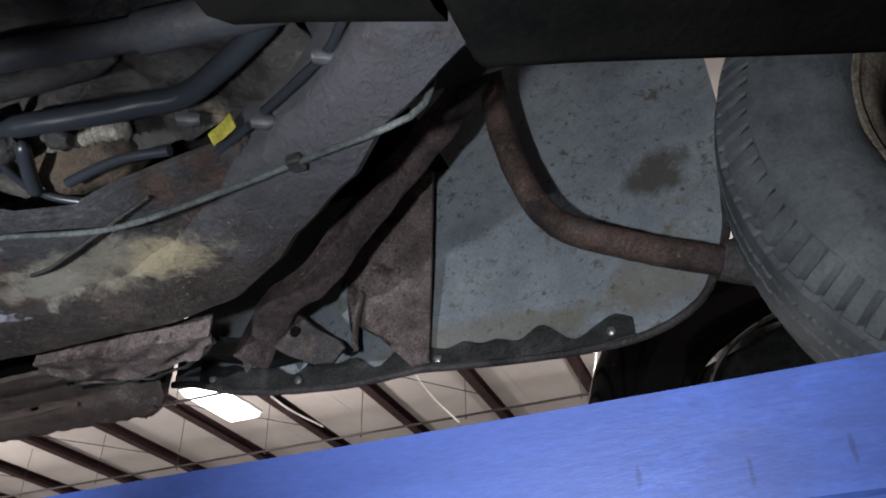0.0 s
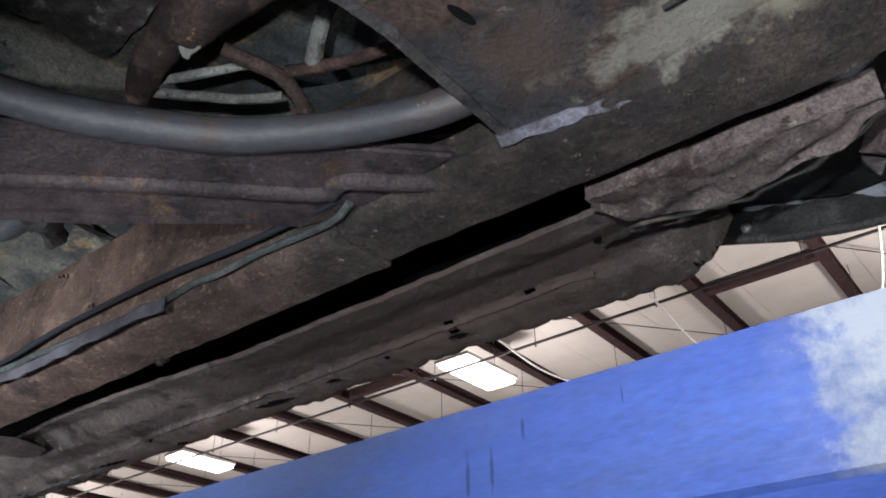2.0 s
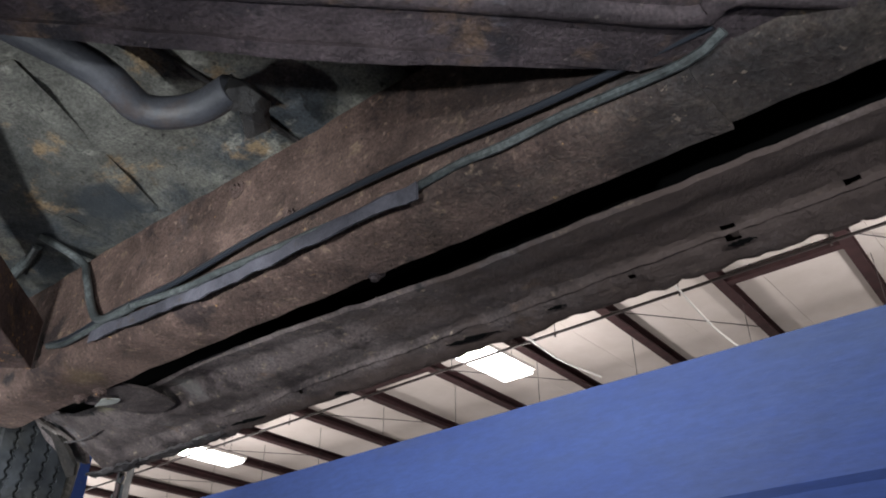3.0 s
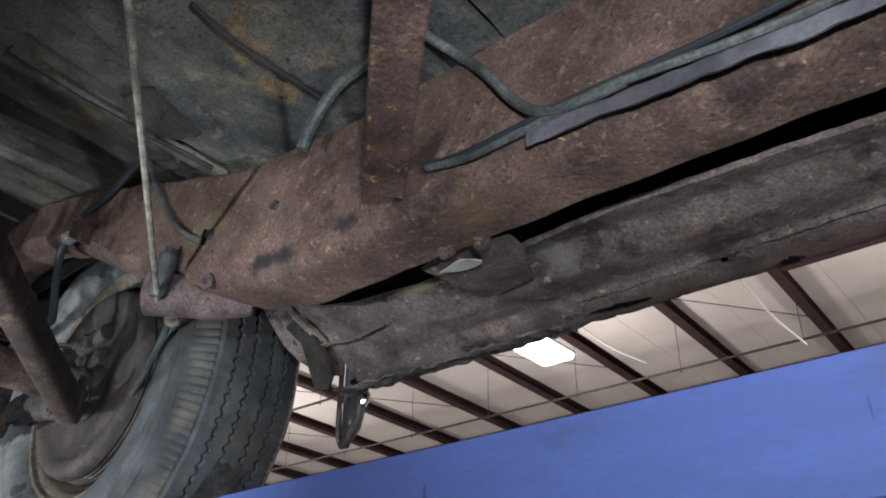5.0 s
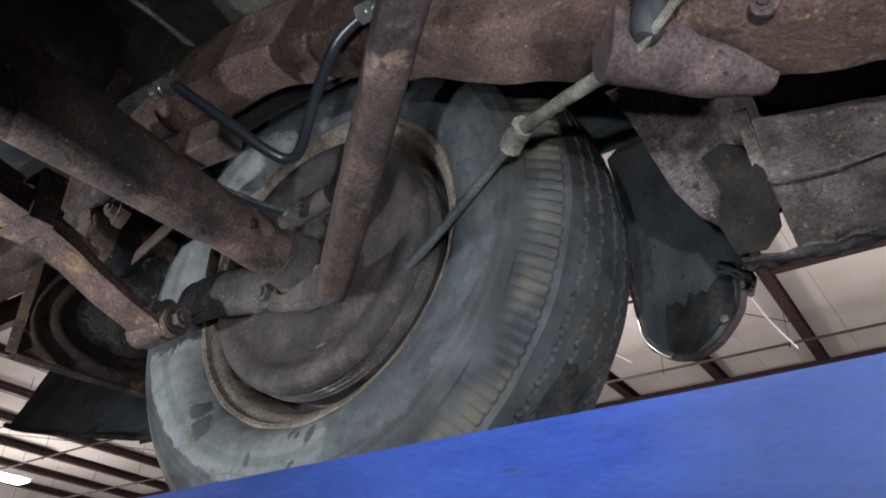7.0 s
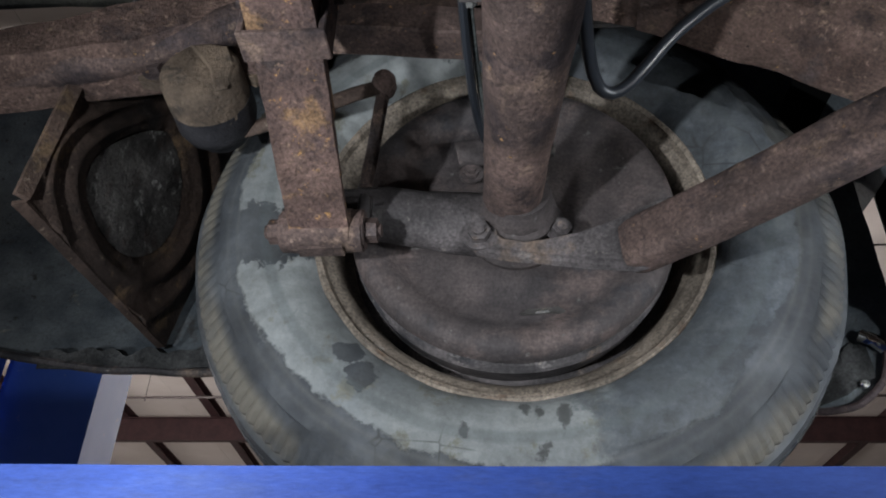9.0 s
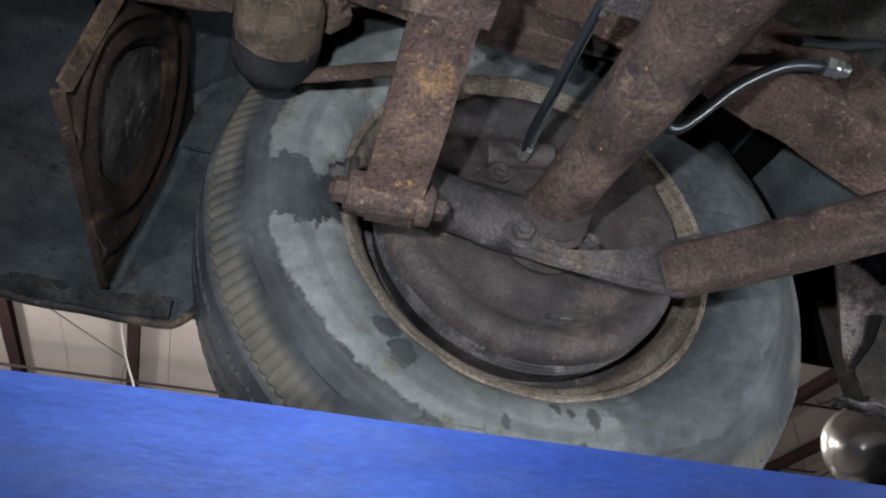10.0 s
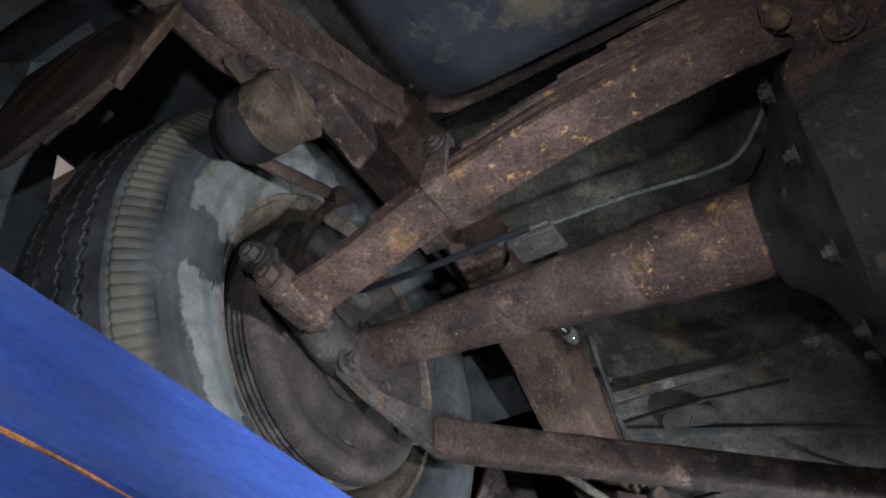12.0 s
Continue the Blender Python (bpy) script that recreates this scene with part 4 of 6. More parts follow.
# sill
def sill_section(x):
    w = 0.004 * noise.noise((x * 14, 1, 1)) + 0.003 * noise.noise((x * 47, 5, 2))
    tip = max(0.0, (x - 2.12) / 0.10)
    zi = between([(2.4, .268), (2.0, .272), (1.6, .277), (1.2, .303), (0.9, .312), (.82, .314), (.70, .322), (.548, .352), (0.45, .37)], x)[0]
    yo = between([(2.4, .96), (1.9, .925), (1.2, .92), (0.45, .92)], x)[0]
    yo -= 0.10 * tip ** 1.6
    yi = between([(2.4, .735), (1.10, .735), (.85, .752), (.45, .755)], x)[0]
    return [(x, yi, .47), (x, yi - .002, zi + .004), (x, yi + .003, zi), (x, .775, zi + .006 if x > .9 else zi - .006), (x, .815 - .04 * tip, max(.294, zi - .02)), (x, .862 - .08 * tip ** 1.6, .296 + w * 0.5 + .012 * tip), (x, .880 - .09 * tip ** 1.6, .285 + w + .02 * tip), (x, yo - .012, .279 + w + .03 * tip),
            (x, yo, .281 + w * 1.4), (x, yo + .008, .290), (x, yo + .01, .47)]


def sill_sheet():
    rows = []
    for i in range(209):
        sec = sill_section(2.22 - 0.008 * i)[1:]
        line = []
        for a, b in zip(sec, sec[1:]):
            n = max(1, int((Vector(b) - Vector(a)).length / 0.006))
            line += [tuple(Vector(a) + (Vector(b) - Vector(a)) * (k / n)) for k in range(n)]
        line = line[:44] + [sec[-1]] * (44 - len(line[:44])) + [sec[-1]]
        rows.append(line)
    v, f = worn(loft(rows, False), 0.0020, 0.035, 9)
    keep = []
    for q in f:
        c = sum((Vector(v[i]) for i in q), Vector()) / 4
        band = max(0.0, 1 - abs(c.y - 0.872 - 0.012 * noise.noise((c.x * 5, 0, 0))) / 0.032)
        rot = noise.noise((c.x * 26, c.y * 70, 3.3)) + 0.5 * noise.noise((c.x * 70, c.y * 120, 1.3))
        if rot + 0.75 * band > 1.22 and 1.0 < c.x < 2.05:
            continue
        keep.append(q)
    return v, keep


part("sill", sill_sheet(), ROCKER, car, "rotten rusty sill panel full of holes")
# Added black sheet; the sill's inner shade is painted on it.
part("sill_shade_sheet", sheet(lambda u, v: (2.14 - 1.56 * u, .70 + .24 * v, .345 + .02 * math.sin(math.pi * v)), 40, 4, (0, 0, .004)), SHADE_BLACK, car, "black sheet in place of the shade inside the sill")
part("rust_hole", rod((2.089, .809, .288), (2.089, .809, .292), .0045, 10), SHADE_BLACK, car, "small dark hole")
PATCH_TOP = [(2.39, .731), (2.294, .718), (2.233, .724), (2.228, .714), (2.136, .704)]
PATCH_LOW = [(2.39, .745), (2.336, .775), (2.264, .792), (2.191, .779), (2.152, .770), (2.136, .720)]


def patch_point(u, v):
    x = 2.136 + .254 * u
    top, low = between(PATCH_TOP, x)[0], between(PATCH_LOW, x)[0]
    return x, top + (low - top) * v, .264 - .004 * math.sin(9 * v + 14 * u) * v + .004 * noise.noise((x * 30, v * 3, 1))


part("patch_plate", worn(sheet(patch_point, 60, 14, (0, 0, 0.003)), 0.0022, 0.018, 4), PATCH_RUST, car, "crumpled pinkish brown patch on the sill")
part("patch_edge", worn(sheet(lambda u, v: (2.136 + .254 * u, between(PATCH_TOP, 2.136 + .254 * u)[0] + .001, .264 + .03 * v), 60, 3, (0, .002, 0)), 0.001, 0.018, 4), PATCH_RUST, car)
part("torn_seam", worn(tube([(2.39, .745, .262), (2.336, .777, .262), (2.264, .794, .262), (2.19, .781, .262), (2.152, .772, .263), (2.10, .80, .276)], .0024, 6, .006), 0.003, 0.014, 2), GREASE, car, "torn dark seam")
part("leg_sealer", worn(sheet(lambda u, v: (2.124 + .155 * u, .584 + .028 * u + (.007 + .009 * noise.noise((u * 9, 3, 1))) * (v - .3), .2632 + .006 * (1 - v)), 40, 6, (0, 0, .003)), .0014, .02), SEALER, car, "lavender sealer smeared over the joint of leg and rail")
part("pinch_weld", worn(loft([[(x, .862 + .006 * noise.noise((x * 6, 0, 4)), .290), (x, .866 + .006 * noise.noise((x * 6, 0, 4)), .285 + .003 * noise.noise((x * 30, 1, 1))), (x, .872 + .006 * noise.noise((x * 6, 0, 4)), .290)] for x in [2.05 - 0.01 * i for i in range(110)]]), 0.0018, 0.014), ROCKER, car, "torn scaly lower seam of the sill")
# hanger tab and rusty end plates of the sill
part("body_bracket", worn(plate([(.868, .676, .280), (.93, .648, .272), (1.0, .66, .272), (.985, .71, .284), (.965, .752, .288), (.948, .787, .291), (.92, .793, .292), (.888, .795, .291), (.871, .775, .288)], (0, 0, .004)), 0.0015, 0.03), ROCKER, car, "torn body mount bracket", bevel=0.001)
# Pale plate paints the brightness seen through a hole in the bracket.
part("pale_spot", worn(plate([(.915 + .026 * math.cos(a) + .004 * math.sin(3 * a), .686 + .011 * math.sin(a) + .003 * math.sin(2 * a), .2735 + .0012 * math.sin(a)) for a in [k * math.pi / 9 for k in range(18)]], (0, 0, -.0012)), 0.0008, 0.02), CHIP_AND_HOLE, car, "pale plate in place of a bright hole in the bracket")
part("sill_end_plate", worn(plate([(.425, .735, .445), (.441, .758, .414), (.452, .78, .375), (.464, .805, .340), (.480, .83, .314), (.499, .848, .300), (.530, .866, .290), (.562, .838, .318), (.570, .80, .345), (.570, .735, .385), (.50, .725, .43)], (.002, .006, .003)), 0.0025, 0.03, 2), ROCKER, car, "pointed rusty closing plate")
part("sill_end_tar", worn(plate([(.505, .772, .345), (.525, .768, .352), (.545, .772, .340), (.556, .79, .318), (.556, .81, .300), (.552, .832, .275), (.534, .842, .262), (.506, .842, .266), (.497, .835, .298), (.510, .805, .325)], (.002, .004, .004)), 0.003, 0.02, 3), TAR, car, "black tarred sill end")

part("sill_tar", worn(sheet(lambda u, v: (.50 + .42 * u, .884 + .036 * v + .012 * u, .2765 + .006 * v * v), 90, 8, (0, 0, .004)), 0.006, 0.018, 3), RUST_DARK, car, "black tar under the sill end")
part("sill_strap", worn(swept(smooth_line([(.560, .728, .350), (.558, .755, .338), (.554, .79, .328), (.552, .815, .318)], .01), [(-.006, -.003), (.006, -.003), (.006, .003), (-.006, .003)]), .0008, .02), PALE_RUST, car, "bent strap at the sill end")
part("sill_seam", worn(tube([(.556, .80, .3135), (.62, .80, .304), (.70, .79, .302)], .0016, 6, .01), .0006, .02), RUST_DARK, car)
for a, b, w in ((.966, 1.046, .005), (1.195, 1.222, .006), (1.44, 1.52, .006), (1.60, 1.625, .004), (1.83, 1.86, .005)):
    n = 9
    y0 = .882 + .075 * (a - .966) if a < 1.3 else .872
    top = [(a + (b - a) * i / n, y0 + .10 * (b - a) * i / n + w * noise.noise((a, i * .9, 2)) + w * math.sin(math.pi * i / n), .2762) for i in range(n + 1)]
    low = [(a + (b - a) * i / n, y0 + .10 * (b - a) * i / n + w * noise.noise((a, i * .8, 7)) - w * math.sin(math.pi * i / n), .2762) for i in range(n + 1)]
    part("rust_slit", plate(top + low[::-1], (0, 0, -.0012)), SHADE_BLACK, car, "ragged dark slit rusted through the sill")

# exhaust and hoses
part("exhaust_pipe", worn(tube([(1.86, .02, .29), (1.815, .16, .28), (1.847, .289, .28), (1.885, .366, .28), (1.942, .439, .28), (2.022, .496, .28), (2.107, .533, .282), (2.16, .56, .31), (2.2, .60, .36)], 0.0158, 20), 0.0006, 0.05), PIPE, car, "bent grey exhaust pipe")
part("fuel_hose", tube([(1.42, .25, .40), (1.444, .343, .385), (1.438, .400, .375), (1.475, .435, .378), (1.52, .445, .385)], 0.017, 14), PIPE, car, "bent grey hose with a torn end")
part("torn_hose_end", worn(tube([(1.515, .440, .385), (1.525, .465, .38), (1.50, .495, .38)], 0.015, 12, 0.006), 0.006, 0.01), GREASE, car)
part("wire_loom", tube([(1.955, .575, .275), (1.92, .582, .270), (1.82, .578, .274), (1.75, .575, .272), (1.70, .578, .279), (1.62, .572, .271), (1.55, .570, .276), (1.45, .566, .280), (1.363, .556, .278), (1.331, .553, .276), (1.268, .553, .283), (1.195, .552, .292), (1.146, .552, .291), (1.098, .552, .290), (1.034, .552, .290), (.984, .552, .301)], 0.0042, 8), WIRE, car, "grey green wires along the rail")
# Second black strand, kept to paint in the shadow gap along the wires as well.
part("wire_loom", tube([(1.95, .568, .278), (1.80, .566, .285), (1.65, .56, .295), (1.45, .556, .300), (1.30, .552, .292), (1.15, .552, .298), (1.04, .552, .296), (.98, .552, .304)], 0.0035, 8), HOSE, car)
part("sealant_strip", worn(swept(smooth_line([(1.66, .566, .262), (1.58, .562, .264), (1.45, .559, .263), (1.36, .557, .264), (1.25, .554, .270), (1.16, .553, .277), (1.10, .553, .280)], .012), [(-.0015, -.009), (.0015, -.008), (.002, .006), (0, .009), (-.0025, .005)]), .003, .025, 2), SEALANT, car, "grey purple sealant smeared along the wires")
part("vent_hose", tube([(.99, .50, .455), (1.026, .55, .421), (1.058, .55, .380), (1.091, .55, .327), (1.12, .549, .298), (1.153, .549, .290), (1.20, .551, .290)], 0.0056, 10), WIRE, car, "loose grey hose")
part("vent_hose", tube([(.824, .52, .381), (.842, .52, .416), (.875, .52, .447), (.914, .52, .454), (.96, .51, .455)], 0.0075, 10), WIRE, car)
part("wire_clip", tube([(.404, .543, .583), (.430, .543, .545), (.482, .541, .474), (.520, .542, .425), (.551, .543, .392), (.580, .545, .370), (.603, .549, .357)], 0.0045, 8), WIRE, car, "thin bent grey wire")
part("wire_hole", plate([(.606 + .005 * math.cos(a), .5475, .362 + .012 * math.sin(a)) for a in [k * math.pi / 8 for k in range(16)]], (0, .004, 0)), SHADE_BLACK, car, "oval hole in the rail")
for pts in ([(.577, .27, .488), (.568, .378, .490), (.57, .498, .492), (.573, .56, .492)], [(.841, .347, .452), (.832, .41, .452), (.838, .53, .452)], [(1.45, .30, .449), (1.44, .62, .449)]):
    part("floor_joint", worn(tube(pts, .004, 6, .02), .001, .02), GREASE, car, "dark open floor joint")

# ---- wheels ----
RX, RZ = 0.002, 0.366


def tyre_profile():
    side = [(-.058, .222), (-.066, .226), (-.078, .240), (-.0865, .262), (-.089, .284), (-.0865, .299), (-.085, .302), (-.083, .311), (-.076, .325), (-.073, .327), (-.064, .339), (-.056, .348), (-.046, .3565), (-.042, .357)]
    tread = [(-.038, .3625), (-.016, .3670), (-.0145, .3605), (-.009, .3605), (-.0075, .3680), (.0145, .3695), (.016, .3625), (.0215, .3625), (.023, .3700)]
    return side + tread + [(.074 - y, r) for y, r in reversed(side + tread)] + [(.09, .215), (-.045, .215)]


def tyre_shift(ribs, cut):
    def shift(j, i):
        k = j if j < 23 else 45 - j
        if j > 45:
            return 0, 0
        if 10 <= k <= 13:                    # ribs on the shoulder
            return (cut * .4, -cut) if i % ribs < ribs // 3 else (0, 0.0004)
        if 15 <= k <= 22:                   # zigzag grooves of the tread
            return (0.0024 * (1 if (i // 2) % 2 else -1) + 0.0012 * math.sin(i * .9)) * (1 if j < 23 else -1), -0.0008 * abs(noise.noise((i * .2, k, 1)))
        return 0, 0.0008 * math.sin(i * 0.21 + j)
    return shift


def wheel(name, place, label, mat, ribs=3, cut=.0024):
    w = new(name)
    w.parent = car
    w.matrix_world = Matrix.Translation(place)
    tagged(w, label)
    part("tyre", lathe(tyre_profile(), 480, True, shift=tyre_shift(ribs, cut)), mat, w, "old cross ply tyre with a weathered side wall", smooth=28)
    part("rim", worn(lathe([(-.054, .2275), (-.060, .2255), (-.0625, .221), (-.0605, .2165), (-.053, .2135), (-.0495, .208), (-.046, .2035), (-.036, .1965), (-.012, .1925), (.0, .186), (.02, .188), (.02, .194), (.0, .203), (-.0, .213), (-.040, .2185)], 96, True), 0.0006, 0.06), RIM, w, "grey brown steel wheel rim")
    part("disc", lathe([(.012, .02), (.012, .10), (-.002, .15), (.006, .197), (.014, .197), (.006, .15), (.020, .10), (.020, .02)], 64, True), RUST_DARK, w)
    return w


WY = .80
wheel("wheel", (RX, WY, RZ), "rear wheel standing on the runway", SIDEWALL)
wheel("wheel", (3.372, .83, .362), "front wheel standing on the runway", RUBBER, 5, .006)

# tar splashed on the tread
part("tar_splash", worn(sheet(lambda u, v: (RX + .3705 * math.cos(radians(-41 + 11 * u + 3 * noise.noise((v * 5, 1, u)))), .80 + .062 * v + .012 * u, RZ + .3705 * math.sin(radians(-41 + 11 * u + 3 * noise.noise((v * 5, 1, u))))), 14, 10, (-.002, 0, .001)), .0006, .01), UNDERSEAL, car, "black tar on the tread")

# brake drum and backing plate
brake = new("brake_drum")
brake.parent = car
brake.matrix_world = Matrix.Translation((RX, WY, RZ))
tagged(brake, "brown rusty brake drum and backing plate")
part("backing_plate", worn(lathe([(-.067, .0200), (-.067, .0600), (-.064, .0700), (-.063, .1118), (-.0645, .1361), (-.070, .1454), (-.0755, .1547), (-.0775, .1640), (-.0765, .1715), (-.072, .1771), (-.064, .1803), (-.056, .1813), (-.056, .1734), (-.062, .1584), (-.058, .0200)], 96, True), 0.0003, 0.04), PLATE, brake, smooth=40)
part("drum", lathe([(-.054, .1794), (-.051, .1757), (-.048, .1808), (-.044, .1766), (-.040, .1813), (-.036, .1775), (-.032, .1813), (.0, .1752), (.0, .1584), (-.05, .1584)], 96, True), RUST_DARK, brake, "finned rusty drum edge")
slot = [(.006, -.131), (.012, -.125), (.045, -.122), (.052, -.126), (.050, -.132), (.040, -.129), (.016, -.131)]
part("adjuster_slot", plate([(x, -.0662, z) for x, z in slot], (0, .003, 0)), GREASE, brake, "dark adjuster slot")
part("slot_lip", plate([(.022, -.0668, -.1305), (.036, -.0668, -.129), (.036, -.0668, -.1265), (.022, -.0668, -.128)], (0, .001, 0)), SILVER, brake)
part("wheel_cylinder", worn(merge(rod((-.062, -.070, .076), (.022, -.070, .092), .017, 16), rod((-.02, -.084, .085), (-.02, -.062, .085), .018, 14), bolt((-.045, -.075, .045), (0, -1, 0)), bolt((.03, -.075, .045), (0, -1, 0)), bolt((-.02, -.084, .085), (0, -1, 0), .007)), 0.001, 0.03), PLATE, brake, "rusty wheel cylinder")

# ---- rear axle ----
AX = .341


def axle_r(y):
    return between([(.71, .031), (.66, .031), (.60, .032), (.50, .0365), (.40, .041), (.30, .045), (.20, .047), (.165, .048)], y)[0]


axle_line = [Vector((0, .71 - .018 * i, AX)) for i in range(30)]
def deepened(vf):
    """Skews the housing and makes it taller inwards, to fit the camera's view."""
    v, f = vf
    grow = [min(1.0, max(0.0, (.60 - p[1]) / .28)) for p in v]
    return [(p[0] + .055 * (.71 - p[1]), p[1], AX + (p[2] - AX) * (1 + .06 * g)) for p, g in zip(v, grow)], f


part("axle_tube", deepened(worn(swept(axle_line, ring(1.0, 40), (0, 0, 1), lambda s: axle_r(.71 - .522 * s)), 0.0013, 0.05)), RUST, car, "thick tapered rusty axle tube")
part("axle_sleeve", deepened(worn(swept([Vector((0, .330 - .01 * i, AX)) for i in range(17)], ring(.0492, 40), (0, 0, 1), lambda s: .885 + .115 * min(1, 5 * s) + .04 * s), 0.0018, 0.035, 4)), RUST_ORANGE, car, "flaking orange axle sleeve")
part("axle_end", worn(lathe([(.738, .02), (.738, .052), (.730, .053), (.722, .046), (.714, .040), (.706, .0420), (.698, .0420), (.692, .0370), (.676, .0360), (.672, .0335), (.664, .033), (.664, .02)], 48, False), 0.0012, 0.03), PLATE, car, "dark greasy axle end collar").matrix_world = Matrix.Translation((.007, 0, AX))
part("tube_hole", rod((.028, .598, .338), (.0405, .600, .339), .0065, 12), GREASE, car)
# banjo housing
part("differential", worn(merge(lathe([(.19, .058), (.175, .068), (.16, .085), (.145, .118), (.13, .15), (.12, .165), (.055, .178), (-.02, .178), (-.03, .165), (-.09, .09), (-.4, .058)], 64, False)), 0.003, 0.06), GREASE, car, "black greasy differential housing").matrix_world = Matrix.Translation((0.035, 0, AX - .005))
for k in range(10):
    a = 2 * math.pi * k / 10 + .3
    part("housing_bolt", bolt((.035 + .148 * math.cos(a), .134, AX - .005 + .148 * math.sin(a)), (0, 1, 0), .009, .008), GREASE, car)
part("torque_tube", worn(rod((.12, .05, AX), (1.6, .05, AX + .05), .055, 32, .04), 0.002, 0.06), RUST_DARK, car, "dark rusty torque tube")

# radius rod: flat blade at the axle, tube ahead of it
rod_section = [(.0180 * math.copysign(abs(math.cos(a)) ** .5, math.cos(a)), .0275 * math.copysign(abs(math.sin(a)) ** .45, math.sin(a))) for a in [2 * math.pi * (k + .5) / 28 for k in range(28)]]
part("radius_rod", worn(swept(smooth_line([(.112, .663, .266), (.13, .648, .267), (.20, .588, .270), (.40, .417, .2896), (.60, .247, .309), (.85, .034, .337), (1.2, -.03, .35)], .015), rod_section, (0, 0, 1), lambda s: min(1, .86 + s * 8)), 0.0010, 0.04), RUST, car, "long flat sided rusty radius rod", smooth=30)
part("rod_mark", worn(sheet(lambda u, v: (.232 + .035 * u, .5605 - .0298 * u - .0205, .262 + .0035 * u + .028 * v), 6, 4, (0, .002, 0)), .0012, .01), UNDERSEAL, car, "dark smudge on the rod")
blade = [(-.045, .712, .315), (-.044, .711, .300), (-.036, .710, .288), (.0, .700, .274), (.032, .690, .263), (.075, .677, .250), (.117, .663, .237), (.144, .655, .242), (.158, .653, .262), (.161, .653, .305), (.150, .655, .314), (.124, .664, .305), (.095, .672, .296), (.067, .680, .289), (.030, .690, .287), (.011, .696, .289), (-.010, .702, .297), (-.020, .705, .308), (-.030, .707, .321), (-.040, .710, .322)]
part("rod_fork", worn(plate(blade, (.003, -.016, .003)), 0.0012, 0.03), RUST_DARK, car, "forged flat end of the rod", bevel=0.004, segments=2)
part("rod_bolt", bolt((-.032, .694, .307), (-.1, -1, -.1), .012, .011), RUST_DARK, car)
part("rod_bolt", bolt((.052, .705, .318), (.1, -1, -.1), .010, .009), RUST_DARK, car)

# transverse leaf spring
def spring_z(y):
    return between([(.66, .262), (.61, .279), (.45, .333), (.30, .362), (.12, .372), (-.1, .372)], y)[0]


part("leaf_spring", worn(loft([[(-.213, y, spring_z(y)), (-.156, y, spring_z(y)), (-.156, y, spring_z(y) + .008), (-.213, y, spring_z(y) + .008)] for y in [.645 - .015 * i for i in range(48)]]), 0.0012, 0.03), RUST_ORANGE, car, "main leaf flaking orange", bevel=0.0)
for k in range(7):
    y1 = .585 - .055 * k
    part("leaf", worn(loft([[(-.212 + .0006 * (k % 3), y, spring_z(y) + .009 + .0076 * k), (-.157, y, spring_z(y) + .009 + .0076 * k), (-.157, y, spring_z(y) + .0155 + .0076 * k), (-.212 + .0006 * (k % 3), y, spring_z(y) + .0155 + .0076 * k)] for y in [y1 - .02 * i for i in range(int((y1 + .1) / .02))]]), 0.001, 0.03, k), RUST_ORANGE if k % 2 else RUST, car, "stacked rusty spring leaf")
y = .449
part("spring_clip", worn(merge(block(-.221, -.148, y - .015, y + .016, spring_z(y) - .006, spring_z(y) - .001), block(-.221, -.215, y - .015, y + .016, spring_z(y) - .006, spring_z(y) + .06), block(-.154, -.148, y - .015, y + .016, spring_z(y) - .006, spring_z(y) + .06), block(-.221, -.148, y - .015, y + .016, spring_z(y) + .056, spring_z(y) + .062)), 0.001, 0.03), RUST, car, "bent steel spring clip", bevel=0.001)
part("clip_bolt", merge(rod((-.228, y, spring_z(y) + .05), (-.140, y, spring_z(y) + .05), .005, 10), bolt((-.221, y, spring_z(y) + .05), (-1, 0, 0), .008)), RUST, car)
part("spring_eye", worn(tube([(-.213, .648, .283), (-.156, .648, .283)], .022, 24, .006, smooth=False), 0.0008, 0.02), RUST, car, "rolled spring eye")
part("eye_tail", worn(block(-.206, -.162, .640, .654, .2575, .2605), 0.0008, 0.02), RUST, car)
for x, s in ((-.213, -1), (-.156, 1)):
    part("shackle_plate", worn(swept([Vector((x, .648, .283)), Vector((x + s * .011, .648, .283))], [(p[0] * .9, p[1]) for p in ring(.022, 20)], (0, 0, 1)), 0.0006, 0.02), RUST, car)
    part("shackle_link", worn(plate([(x + s * .002, .66, .268), (x + s * .002, .636, .275), (x + s * .002, .655, .335), (x + s * .002, .70, .345), (x + s * .002, .70, .32), (x + s * .002, .672, .30)], (s * .009, 0, 0)), 0.0008, 0.02), RUST_DARK, car, bevel=0.002)
    part("shackle_nut", bolt((x + s * .011, .648, .283), (s, 0, 0), .0125, .014), RUST, car, "rusty shackle nut")
    part("shackle_nut", bolt((x + s * .011, .685, .332), (s, 0, 0), .0115, .012), RUST_DARK, car)
part("spring_perch", worn(tube([(-.180, .688, .332), (-.13, .698, .337), (-.08, .708, .336), (-.03, .716, .335), (.0, .722, .337)], .021, 20, .012, lambda s: 1 + .35 * s, squash=1.4), 0.003, 0.02), RUST_DARK, car, "cast spring hanger on the axle")
part("spring_saddle", worn(merge(plate([(-.235, .118, .352), (-.206, .122, .352), (-.190, .113, .352), (-.184, .100, .352), (-.160, .104, .352), (-.143, .119, .352), (-.130, .123, .352), (-.117, .119, .352), (-.104, .108, .352), (-.108, .098, .352), (-.121, .092, .352), (-.132, .077, .352), (-.130, .05, .352), (-.126, .02, .352), (-.12, -.06, .352), (-.26, -.06, .352), (-.265, .10, .352)], (0, 0, .018))), 0.0015, 0.03), RUST_ORANGE, car, "rusty spring saddle plate", bevel=0.003, segments=2)
